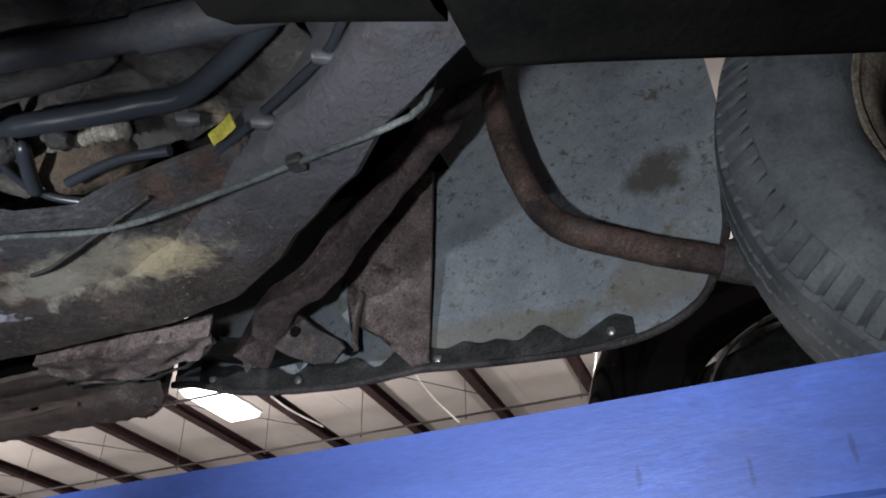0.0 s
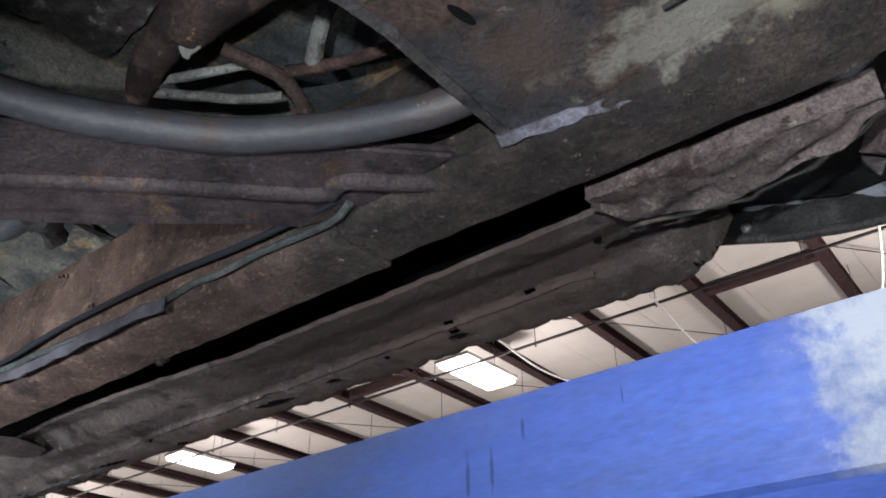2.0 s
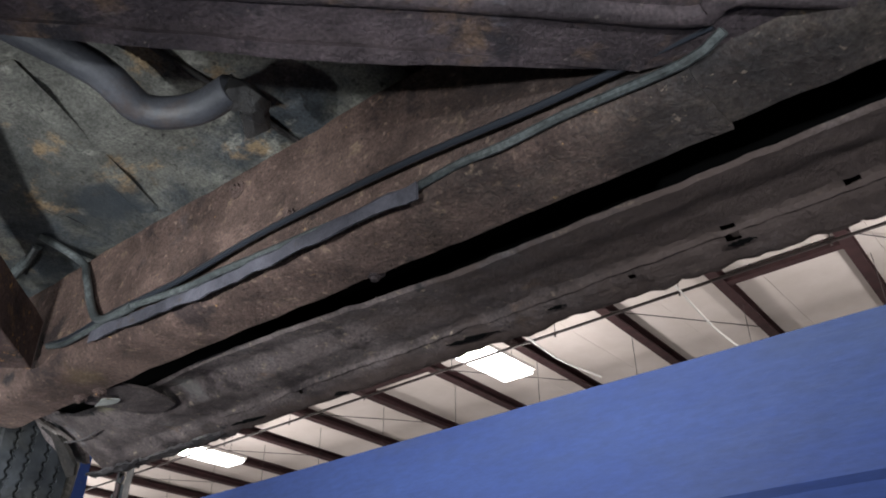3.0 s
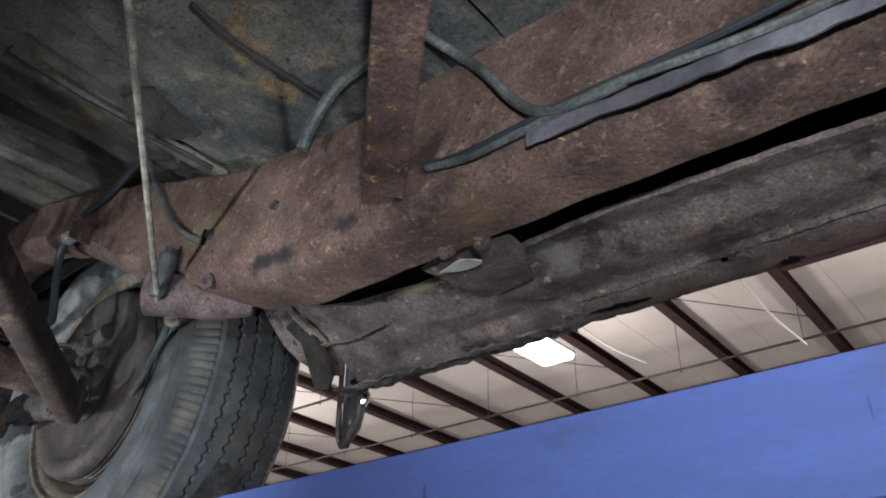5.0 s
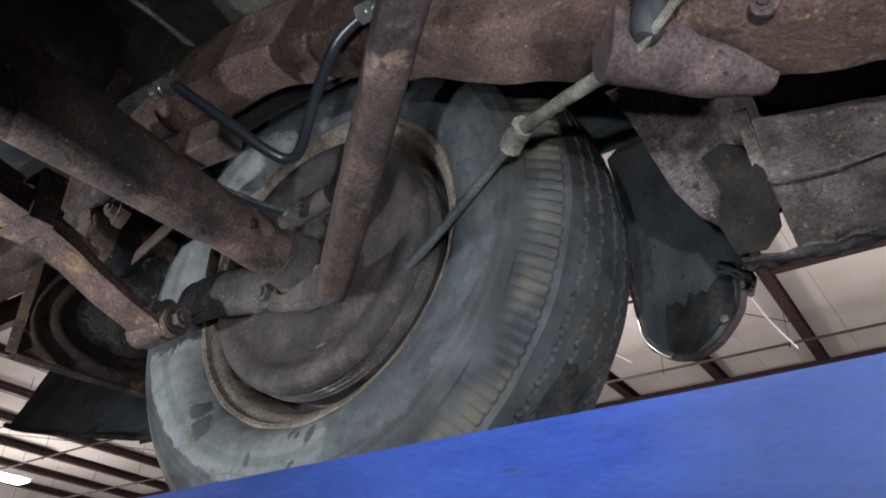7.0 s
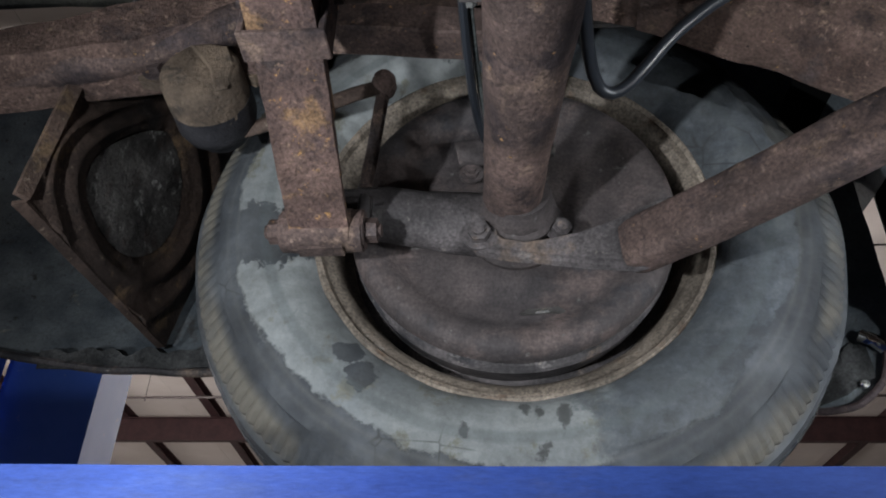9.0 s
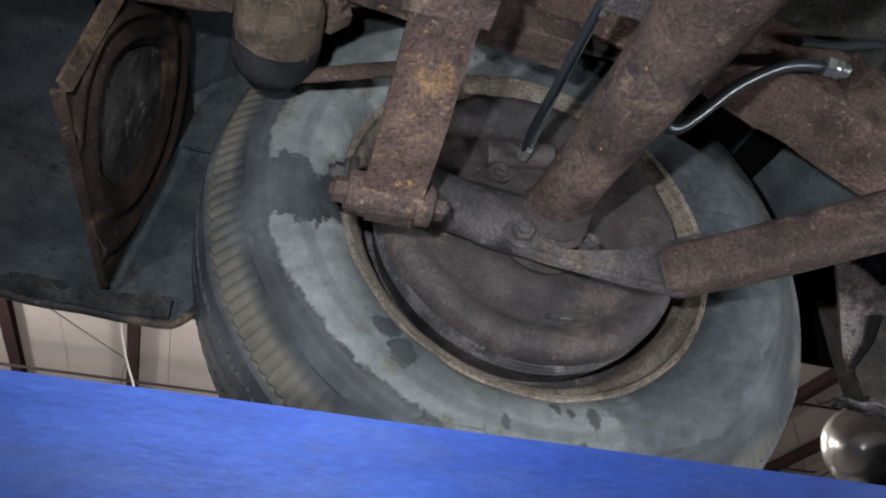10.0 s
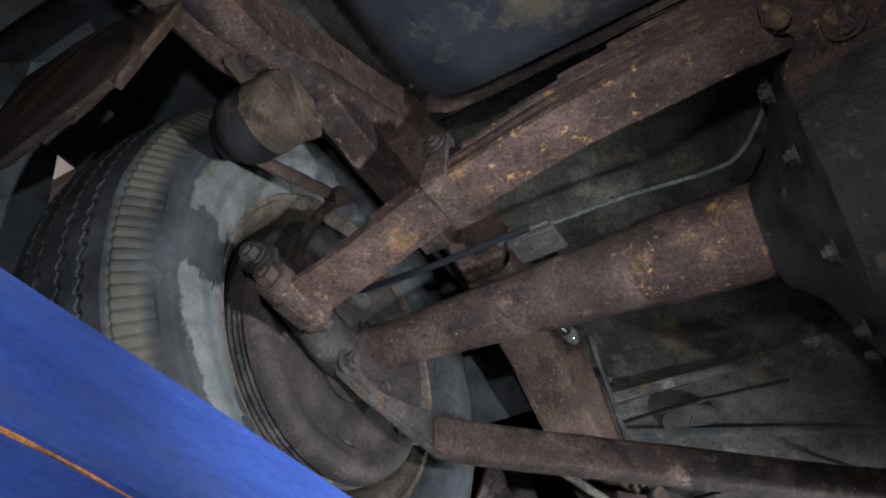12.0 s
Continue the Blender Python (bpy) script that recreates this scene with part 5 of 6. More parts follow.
for x, yy in ((-.181, .062), (-.132, .110), (-.214, .108)):
    part("saddle_bolt", merge(swept([Vector((x, yy, .353)), Vector((x, yy, .344))], ring(.018 if yy < .1 else .011, 18), (1, 0, 0)), bolt((x, yy, .345), (0, 0, -1), .009, .006, False)), RUST_ORANGE, car)
part("saddle_web", worn(block(-.25, -.13, -.06, .06, .37, .47), .003, .03), RUST_DARK, car)

# lever damper
damper = new("damper")
damper.parent = car
damper.matrix_world = Matrix.Translation((-.314, .612, .430))
tagged(damper, "dusty lever damper with a black rounded end")
part("damper_body", worn(lathe([(-.042, .001), (-.042, .037), (-.038, .041), (-.012, .0425), (.002, .043), (.002, .001)], 44, False), 0.0022, 0.03), CRUST, damper, smooth=50)
part("damper_cap", worn(lathe([(-.004, .001), (-.004, .0432), (.024, .0430), (.036, .040), (.042, .034), (.043, .030), (.054, .029), (.058, .025), (.059, .001)], 44, False), 0.0016, 0.03), CAP_BLACK, damper, "black rounded cap", smooth=50)
part("end_cover", worn(plate([(-.016, -.039, .036), (.026, -.039, .032), (.038, -.039, .004), (.036, -.039, -.026), (.022, -.039, -.030), (.012, -.039, .0)], (0, -.006, 0)), .0014, .02), CRUST, damper, "dusty cover plate", bevel=.002)
for ear in ([(-.082, -.02, .030), (-.050, -.02, .050), (-.025, -.02, .030), (-.045, -.02, .005), (-.072, -.02, .010)], [(.020, -.02, .045), (.055, -.02, .050), (.068, -.02, .028), (.050, -.02, .010), (.030, -.02, .016)]):
    part("mount_ear", worn(plate(ear, (0, .014, 0)), .0018, .02), CRUST, damper)
for q, d in (((-.056, -.021, .026), (0, -1, 0)), ((.050, -.021, .030), (0, -1, 0))):
    part("flange_bolt", bolt(q, d, .011, .011), RUST, damper)
part("damper_arm", worn(tube([(-.32, .646, .404), (-.27, .646, .420), (-.224, .647, .441), (-.17, .652, .470), (-.138, .656, .486)], .0055, 12, .01, squash=1.8), 0.001, 0.02), BRACKET, car, "damper lever arm")
part("arm_joint", worn(lathe([(-.014, .001), (-.014, .010), (-.006, .0135), (.006, .0135), (.014, .010), (.014, .001)], 18, False), 0.001, 0.02), RUST, car).matrix_world = Matrix.Translation((-.138, .655, .487))
part("damper_link", worn(tube([(-.139, .657, .483), (-.146, .678, .452), (-.152, .69, .41), (-.156, .692, .37)], .0075, 10, .01), 0.0008, 0.02), RUST, car)
part("rail_bar", worn(tube([(-.95, .59, .435), (-.56, .585, .448), (-.39, .580, .468), (-.25, .575, .52), (-.16, .575, .565)], .022, 16, .02), 0.002, 0.04), RUST, car, "rusty bar along the frame end")
part("frame_cross_bar", worn(loft([[(x, .60, z - .018), (x, .56, z - .018), (x, .56, z + .02), (x, .60, z + .02)] for x, z in [(-.27 + .02 * i, .505 - .0022 * i) for i in range(14)]]), 0.0015, 0.03), RUST, car, "short rusty frame bar", bevel=0.002)

# bumper bracket behind the wheel
bracket = new("bumper_bracket")
bracket.parent = car
tagged(bracket, "triangular rusty channel bracket behind the wheel")


def pressed(u, v):
    def corner(rows, s):
        return Vector(between([(k, *p) for k, p in rows], s))
    low = corner([(0, (-.476, .613, .300)), (1, (-.455, .943, .306))], u)
    top = corner([(0, (-.458, .605, .440)), (.5, (-.432, .786, .618)), (1, (-.420, 1.02, .665))], u)
    d = math.hypot((u - .47) / .50, (v - .45) / .60)
    bump = .008 * math.exp(-((d - .90) / .055) ** 2) + .008 * math.exp(-((d - .66) / .05) ** 2) - .005 * (d < .52)
    return low + (top - low) * v + Vector((1, -.10, -.05)) * bump


part("pressed_plate", worn(sheet(pressed, 60, 50, (-.004, 0, 0)), 0.0008, 0.03), BRACKET, bracket, "pressed plate with ribs round a crusted middle", smooth=60)
part("crust_patch", worn(sheet(lambda u, v: tuple(Vector(pressed(.47 + .25 * u * math.cos(6.2832 * v), .45 + .30 * u * math.sin(6.2832 * v))) + Vector((.002, 0, 0))), 10, 40, (-.001, 0, 0)), .0016, .010, 3), CRUST_PALE, bracket, "pale crusted dirt on the plate")
part("edge_lip", worn(loft([[(-.474 + .018 * s, .610 - .008 * s, .298 + .142 * s), (-.481 + .018 * s, .598 - .008 * s, .298 + .142 * s), (-.477 + .018 * s, .597 - .008 * s, .299 + .142 * s), (-.468 + .018 * s, .608 - .008 * s, .299 + .142 * s)] for s in [i / 12 for i in range(13)]]), 0.0007, 0.02), BRACKET, bracket, "thin bent lip of the bracket")
part("lower_flange", worn(loft([[(-.474 + .019 * s, .612 + .331 * s, .298 + .006 * s), (-.484 + .021 * s, .606 + .333 * s, .291 + .010 * s), (-.484 + .021 * s, .606 + .333 * s, .295 + .010 * s), (-.474 + .019 * s, .612 + .331 * s, .302 + .006 * s)] for s in [i / 20 for i in range(21)]]), 0.0008, 0.03), BRACKET, bracket)

# rear wing behind and ahead of the wheel
def wing_rear(u, v):
    x = -1.15 + .82 * u
    zb = between([(-.330, .37), (-.345, .305), (-.368, .275), (-.395, .270), (-.47, .273), (-.60, .284), (-1.02, .367), (-1.15, .40)], x)[0]
    y = .945 + .20 * min(v, .5) - .10 * max(0, v - .5) - .012 * math.sin(6 * u)
    return x, y, zb + (.95 - zb) * v


part("rear_wing", worn(sheet(wing_rear, 60, 24, (0, .005, 0)), 0.003, 0.12), SHEET_DARK, car, "grimy grey inside of the rear wing")
part("wing_edge", worn(tube([(-1.15, .938, .40), (-1.02, .940, .365), (-.60, .942, .282), (-.47, .944, .271), (-.393, .945, .268), (-.368, .944, .274), (-.346, .944, .305), (-.332, .942, .37), (-.33, .935, .50), (-.335, .92, .62)], .006, 8, .02), 0.0008, 0.03), RUST_DARK, car, "rolled wing edge")
part("tar_band", worn(sheet(lambda u, v: (-.62 + .24 * u, .9395 - .002 * v, .274 - .003 * math.sin(3 * u) + (.026 + .016 * noise.noise((u * 9, 3, 1))) * v), 40, 4, (0, .002, 0)), 0.001, 0.05), UNDERSEAL, car, "black tar along the wing edge")


def toe_y(x):
    return .99 + .75 * max(0.0, .43 - x) - .6 * max(0.0, x - .45)


def wing_front(u, v):
    z = .242 + .42 * v
    x0 = between([(.242, .385), (.255, .362), (.275, .340), (.30, .315), (.37, .297), (.465, .29), (.60, .27), (.70, .25)], z)[0]
    x1 = between([(.242, .435), (.271, .467), (.30, .476), (.342, .49), (.40, .50), (.70, .50)], z)[0]
    x = x0 + (x1 - x0) * u
    return x, toe_y(x), z


part("wing_toe", worn(sheet(wing_front, 16, 30, (0, .006, 0)), 0.002, 0.06), SHEET_DARK, car, "blue grey lower tip of the rear wing")
part("toe_edge", worn(tube([(x, toe_y(x) - .008, z) for x, z in ((.262, .62), (.285, .50), (.296, .38), (.315, .302), (.340, .272), (.364, .253), (.40, .238), (.435, .239), (.467, .268), (.476, .298), (.488, .335))], .005, 8, .012), .0006, .02), RUST_MID, car, "worn rolled edge of the wing")
part("bare_edge", worn(tube([(x, toe_y(x) - .0105, z) for x, z in ((.303, .340), (.315, .302), (.340, .272), (.358, .257))], .0042, 8, .012), .0006, .02), SILVER, car, "bright bare metal at the wing edge")
part("edge_bead", worn(tube([(.452, .972, .330), (.472, .968, .316), (.484, .968, .300), (.478, .968, .284)], .009, 10, .006), .0015, .01), CHROME, car, "bright chrome bead end")
part("toe_tar", worn(sheet(lambda u, v: (.352 + .11 * u, toe_y(.352 + .11 * u) - .006, .262 - .014 * math.sin(math.pi * u) + .012 * u * u + (.075 - .02 * u + .02 * noise.noise((u * 8, 1, 1))) * v), 12, 10, (0, .004, 0)), 0.004, 0.03), UNDERSEAL, car, "tarred lining of the wing tip")


part("toe_hole", rod((.415, .985, .49), (.415, .998, .49), .012, 16), SHADE_BLACK, car)
part("rivet", lathe([(0, .006), (-.003, .005), (-.004, .001)], 12, False), SILVER, car).matrix_world = Matrix.Translation((.445, .978, .264))
# wheel house over the tyre
part("wheel_house", worn(sheet(lambda u, v: (.52 * math.cos(math.pi * (u * .9 + .05)), .66 + .36 * v, RZ + .10 + .42 * math.sin(math.pi * (u * .9 + .05))), 40, 10, (0, 0, .006)), 0.003, 0.08), SHEET_DARK, car, "grimy grey wheel house")
part("wheel_house_wall", worn(sheet(lambda u, v: (-.50 + 1.05 * u, 1.02, .60 + .42 * v), 20, 10, (0, .006, 0)), 0.002, 0.08), SHEET_DARK, car)
part("inner_house", worn(sheet(lambda u, v: (-.42 + .9 * u, .66, .58 + .3 * v), 20, 8, (0, .006, 0)), 0.003, 0.08), GREASE, car)

# bump stop and hand brake cable
half = [(.026 * math.cos(math.pi + math.pi * k / 10), .024 * math.sin(math.pi + math.pi * k / 10)) for k in range(11)] + [(.026, .024), (-.026, .024)]
part("bump_stop_bracket", worn(swept([Vector((.508, .540, .304)) + Vector((.098, .100, -.002)) * (i / 16) for i in range(17)], half, (0, 0, 1), lambda s: 1.0 if s < .7 else 1.0 - 1.2 * (s - .7)), 0.0016, 0.03), RUST_MID, car, "rusty half round cable bracket under the rail", bevel=.0015)
part("bracket_rivet", bolt((.628, .552, .292), (0, -1, -.2), .007, .003), RUST_MID, car)
part("cable_boot", worn(lathe([(-.034, .001), (-.034, .008), (-.026, .0125), (-.004, .0135), (.004, .0125), (.008, .0142), (.022, .0130), (.027, .009), (.034, .006), (.036, .001)], 20, False), 0.0010, 0.02), RUB_BLACK, car, "black rubber boot on the cable").matrix_world = Matrix.Translation((.553, .533, .322)) @ pose(0, 0, 0, 90, 0, 0) @ pose(0, 0, 0, 0, 0, -14)
part("brake_cable", tube([(1.20, .065, .314), (.95, .245, .305), (.70, .425, .296), (.52, .554, .290)], .0036, 8), ROPE, car, "thin pale hand brake cable")
part("cable_cover", worn(tube([(.52, .55, .292), (.45, .60, .330), (.37, .655, .368)], .007, 12, .006), .0012, .006), ROPE, car, "ribbed cable cover")
part("cable_knot", worn(tube([(.368, .655, .370), (.35, .67, .374), (.335, .68, .372)], .012, 10, .006), .003, .01), ROPE, car)
part("brake_cable", tube([(.345, .672, .372), (.27, .70, .345), (.17, .728, .305), (.13, .734, .30)], .0055, 10), WIRE, car, "twisted steel cable")
# brake hoses and lines
part("brake_hose", tube([(.265, .520, .477), (.215, .532, .474), (.165, .556, .450), (.130, .578, .420), (.109, .590, .405), (.092, .588, .402), (.080, .568, .406), (.070, .52, .417), (.062, .447, .425)], .0065, 12), HOSE, car, "black rubber brake hose")
for a, b in (((.255, .520, .477), (.285, .521, .478)), ((.062, .447, .4255), (.035, .44, .424))):
    part("hose_fitting", merge(rod(a, b, .0095, 12), rod(a, [p + (q - p) * .35 for p, q in zip(a, b)], .0115, 6), rod([p + (q - p) * .5 for p, q in zip(a, b)], [p + (q - p) * .7 for p, q in zip(a, b)], .0115, 6)), SILVER, car, "bright plated hose fitting")
part("fitting_bracket", worn(plate([(.29, .54, .49), (.292, .505, .495), (.292, .505, .46), (.29, .54, .46)], (.004, 0, 0)), 0.0006, 0.02), RUST, car)
part("brake_line", tube([(.250, .535, .528), (.275, .541, .541), (.311, .543, .551), (.365, .543, .571), (.404, .543, .584)], .0052, 8, .006), HOSE, car, "black brake line bent over the rail")
part("brake_line", tube([(-.020, .703, .429), (-.030, .66, .420), (-.038, .57, .406), (-.043, .43, .401)], .0045, 8), HOSE, car, "brake line along the axle")
part("brake_line", tube([(-.014, .703, .430), (-.022, .66, .421), (-.030, .58, .412), (-.036, .46, .405), (-.038, .40, .398), (-.040, .316, .393), (-.042, .215, .379), (-.043, .185, .386), (-.044, .160, .415), (-.046, .125, .470)], .0026, 8), WIRE, car, "thin grey brake line along the axle")
for ya, yb, zz in ((.476, .452, .4055), (.430, .406, .401)):
    part("line_fitting", rod((-.0355, ya, zz), (-.0365, yb, zz - .001), .0075, 10), SILVER, car, "bright line fitting")
part("line_nut", rod((-.02, .710, .430), (-.02, .690, .427), .007, 6), SILVER, car, "bright brake pipe nut")
part("line_clip", worn(block(-.045, -.005, .400, .46, .385, .393), 0.001, 0.02), RUST_DARK, car, bevel=0.001)

# fuel tank
part("fuel_tank", worn(loft([[(x, -.55, .80), (x, -.55, .56), (x, -.5, zb), (x, .40, zb), (x, .455, zb + .012), (x, .488, zb + .05), (x, .495, .62), (x, .495, .80)] for x, zb in ((-.95, .52), (-.93, .48), (-.85, .465), (-.30, .458), (-.235, .462), (-.20, .476), (-.18, .51), (-.175, .80))]), 0.002, 0.15), TANK, car, "blue black fuel tank with rounded corners", smooth=60)
part("tank_strap", worn(tube([(-.165, .50, .60), (-.17, .46, .512), (-.18, .2, .497), (-.18, -.2, .497)], .012, 8, .03, squash=.4), 0.001, 0.05), RUST, car)

# ---- front of the car ----


EDGE = [(2.105, .362), (2.147, .355), (2.245, .324), (2.349, .307), (2.45, .299), (2.55, .301), (2.60, .296), (2.764, .282), (2.877, .287), (2.948, .320), (2.98, .372), (3.001, .42), (3.02, .56), (3.03, .62)]


def splash(u, v):
    x = 2.105 + .925 * u
    zb = between(EDGE, x)[0]
    return x, 1.0 + .02 * v, zb + (.98 - zb) * v


part("splash_panel", worn(sheet(splash, 60, 24, (0, .004, 0)), 0.002, 0.15), SHEET, car, "blue grey painted inner wing panel with rust spots")
part("panel_edge", worn(tube([(x, .998, z - .002) for x, z in EDGE[:-1]], .006, 8, .02), 0.001, 0.03), RUST_DARK, car, "rusty folded panel edge")
part("tar_band", worn(sheet(lambda u, v: (2.16 + .70 * u, .9955 - .001 * v, between(EDGE, 2.16 + .70 * u)[0] + .002 + (.036 + .026 * noise.noise((u * 14, 1, 3)) - .012 * u) * v), 70, 4, (0, .002, 0)), 0.001, 0.04), UNDERSEAL, car, "black tar along the panel edge")
for x, z in ((2.19, .352), (2.352, .318), (2.582, .307), (2.83, .296)):
    part("rivet", lathe([(0, .007), (-.003, .006), (-.005, .001)], 12, False), SILVER, car, "bright round rivet").matrix_world = Matrix.Translation((x, .992, z))
part("wing_strut", worn(plate([(2.436, .952, .50), (2.49, .952, .56), (2.551, .952, .62), (2.595, .952, .62), (2.585, .965, .45), (2.570, .985, .303), (2.545, .985, .300), (2.50, .97, .35), (2.441, .955, .388)], (0, .006, 0)), 0.002, 0.05), PATCH_RUST, car, "flat rusty strut in front of the panel", bevel=0.001)
part("fender_brace", worn(tube([(2.725, .83, .80), (2.729, .86, .70), (2.737, .868, .585), (2.766, .870, .470), (2.802, .872, .401), (2.868, .882, .360), (2.945, .900, .330), (3.0, .92, .316)], .0185, 20, .012), 0.0018, 0.02), RUST, car, "curved rusty tubular wing brace", smooth=60)
part("brace_end", worn(rod((2.985, .915, .322), (3.03, .93, .310), .027, 18), 0.002, 0.03), RUST_DARK, car)
part("body_brace", worn(swept(smooth_line([(2.365, .853, .285), (2.395, .84, .325), (2.44, .805, .338), (2.51, .777, .345), (2.583, .772, .424), (2.654, .766, .488), (2.725, .76, .565), (2.80, .70, .62), (2.88, .62, .64)], .012), [(-.023, -.010), (-.012, -.013), (.012, -.013), (.023, -.010), (.023, .012), (.017, .012), (.015, -.004), (-.015, -.004), (-.017, .012), (-.023, .012)]), 0.003, 0.03), RUST_MID, car, "brown curved body brace", bevel=0.001)
part("body_bracket", worn(plate([(2.369, .86, .369), (2.383, .86, .348), (2.426, .86, .353), (2.462, .86, .320), (2.494, .86, .298), (2.506, .86, .283), (2.490, .86, .266), (2.457, .86, .269), (2.416, .86, .289), (2.388, .86, .310), (2.372, .86, .300), (2.355, .858, .272), (2.345, .858, .296), (2.352, .858, .325)], (0, .008, .002)), 0.0022, 0.03), RUST_DARK, car, "torn dark bracket with a hole", bevel=0.002)
part("bracket_hole", rod((2.430, .8555, .320), (2.430, .8575, .320), .008, 12), SHADE_BLACK, car)
part("bent_flap", worn(plate([(2.43, .955, .35), (2.438, .952, .43), (2.452, .95, .44), (2.462, .95, .36), (2.476, .952, .33), (2.455, .957, .325)], (0, .004, 0)), 0.003, 0.03), SHEET, car, "grey blue bent sheet flap")
part("bent_flap", worn(tube([(2.478, .95, .42), (2.474, .945, .37), (2.482, .93, .32)], .009, 8, .01, squash=.4), 0.002, 0.02), PALE_RUST, car)
part("cowl_web", worn(plate([(2.20, .80, .33), (2.30, .82, .318), (2.37, .88, .330), (2.40, .97, .34), (2.30, .985, .345), (2.17, .97, .385), (2.15, .85, .37)], (0, 0, .006)), 0.004, 0.05), UNDERSEAL, car, "black tarred web behind the sill")

part("brake_line", tube([(2.262, .464, .276), (2.290, .462, .264), (2.345, .472, .262), (2.454, .499, .258), (2.59, .493, .257), (2.684, .484, .257), (2.76, .477, .257), (2.79, .482, .275), (2.80, .49, .33)], .0031, 10), WIRE, car, "long steel brake line")
part("line_clip", worn(block(2.659, 2.674, .478, .494, .253, .264), 0.0015, 0.02), GREASE, car, bevel=0.002)
part("line_hole", plate([(2.267 - .0065 * math.sin(a) + .0065 * math.cos(a), .462 + .025 * math.sin(a), .2702) for a in [k * math.pi / 8 for k in range(16)]], (0, 0, -.0008)), SHADE_BLACK, car, "oval hole for the line")
part("exhaust_pipe", worn(tube([(2.2, .275, .32), (2.35, .295, .305), (2.491, .316, .30), (2.614, .343, .30), (2.72, .360, .30), (2.9, .38, .34)], .0135, 16), 0.001, 0.05), PIPE, car, "grey front exhaust pipe")
part("exhaust_sleeve", worn(tube([(2.61, .343, .30), (2.66, .351, .30), (2.72, .360, .30), (2.80, .366, .305)], .0175, 16), 0.001, 0.05), PIPE, car)
# wires, hoses and fittings round the gearbox
cables = (([(2.43, .355, .305), (2.398, .39, .298), (2.386, .43, .295), (2.395, .463, .292), (2.425, .486, .290), (2.468, .498, .288), (2.522, .494, .287), (2.58, .476, .286), (2.637, .453, .285)], .0042, HOSE, "glossy black cable"),
          ([(2.655, .448, .29), (2.695, .431, .29), (2.736, .412, .29), (2.759, .394, .29), (2.775, .38, .295)], .0042, SHINY, "shiny black brake pipe"),
          ([(2.64, .484, .284), (2.697, .456, .285), (2.74, .428, .285), (2.78, .405, .29)], .0042, SHINY, "shiny black brake pipe"),
          ([(2.72, .375, .315), (2.608, .412, .303), (2.548, .408, .303), (2.496, .400, .304), (2.449, .390, .305), (2.405, .384, .306)], .0105, HOSE, "thick black hose"),
          # Short stub, drawn long and dark to paint in mostly shadow.
          ([(2.298, .544, .270), (2.33, .538, .266), (2.364, .528, .266), (2.423, .511, .270), (2.50, .49, .276)], .0022, GREASE, "thin wire stub drawn on as a dark shadow line"),
          ([(2.56, .366, .318), (2.464, .352, .312), (2.403, .337, .310), (2.335, .318, .310), (2.24, .29, .31)], .0125, GREASE, "dark greasy pipe"),
          ([(2.222, .377, .288), (2.256, .391, .288), (2.300, .384, .290), (2.326, .370, .296)], .0045, HOSE, "looped greasy cable"),
          ([(2.385, .365, .30), (2.356, .405, .291), (2.342, .432, .286)], .0075, HOSE, "greasy clevis"),
          ([(2.425, .40, .30), (2.403, .435, .291), (2.392, .455, .287)], .0075, HOSE, "greasy clevis"),
          ([(2.30, .34, .32), (2.33, .30, .31), (2.36, .27, .32)], .005, PIPE, "bent steel rod"),
          ([(2.43, .455, .290), (2.46, .452, .292), (2.50, .45, .292), (2.55, .455, .288)], .005, HOSE, "short black hose"))
for pts, r, mat, label in cables:
    part("cable", worn(tube(pts, r, 24 if r > .006 else 12, .006, (lambda q: min(1, .3 + 9 * q, .3 + 9 * (1 - q))) if r > .0055 else None), .0006 + .05 * max(0, r - .005), .03), mat, car, label, smooth=60)
part("gearbox_side", worn(sheet(lambda u, v: (2.20 + .50 * u, .20 + .29 * v, .335 + .05 * (1 - v) + .018 * noise.noise((u * 7, v * 4, 3))), 60, 36, (0, 0, .004)), .012, .035, 6), GREASE, car, "greasy lumpy side of the gearbox", smooth=60)
for p, r in (((2.245, .372, .292), .011), ((2.31, .352, .302), .013), ((2.352, .412, .294), .010), ((2.40, .402, .305), .015), ((2.285, .318, .31), .016), ((2.455, .415, .305), .012)):
    part("linkage_joint", worn(merge(lathe([(-r, .001), (-r, r * .6), (-r * .5, r), (r * .4, r), (r * .7, r * .6), (r, r * .5), (r, .001)], 16, False), rod((0, -r, 0), (0, -r * 1.5, 0), r * .4, 6)), r * .25, .012, p[0] * 9), GREASE, car, "black greasy linkage joint", smooth=60).matrix_world = Matrix.Translation(p) @ pose(0, 0, 0, 20 + 700 * (p[0] - 2.2), 0, 900 * (p[1] - .3))
for pts, r in (([(2.205, .33, .30), (2.215, .36, .288), (2.24, .378, .284), (2.27, .382, .286), (2.30, .366, .296)], .0042), ([(2.29, .33, .306), (2.305, .38, .292), (2.33, .40, .288), (2.36, .395, .292), (2.39, .38, .30)], .005), ([(2.22, .30, .31), (2.26, .34, .305), (2.33, .36, .305), (2.41, .37, .308)], .006)):
    part("cable", worn(tube(pts, r, 12, .006), .001, .02), SHINY, car, "oily black linkage cable", smooth=60)
part("return_spring", tube([(2.339 + .007 * math.cos(k * 1.2), .325 + .00065 * k, .302 + .007 * math.sin(k * 1.2)) for k in range(64)], .0022, 6, .004), PIPE, car, "rusty coil spring")
part("spring_hook", rod((2.335, .364, .300), (2.333, .380, .296), .0075, 12), PALE_RUST, car, "pale spring end")
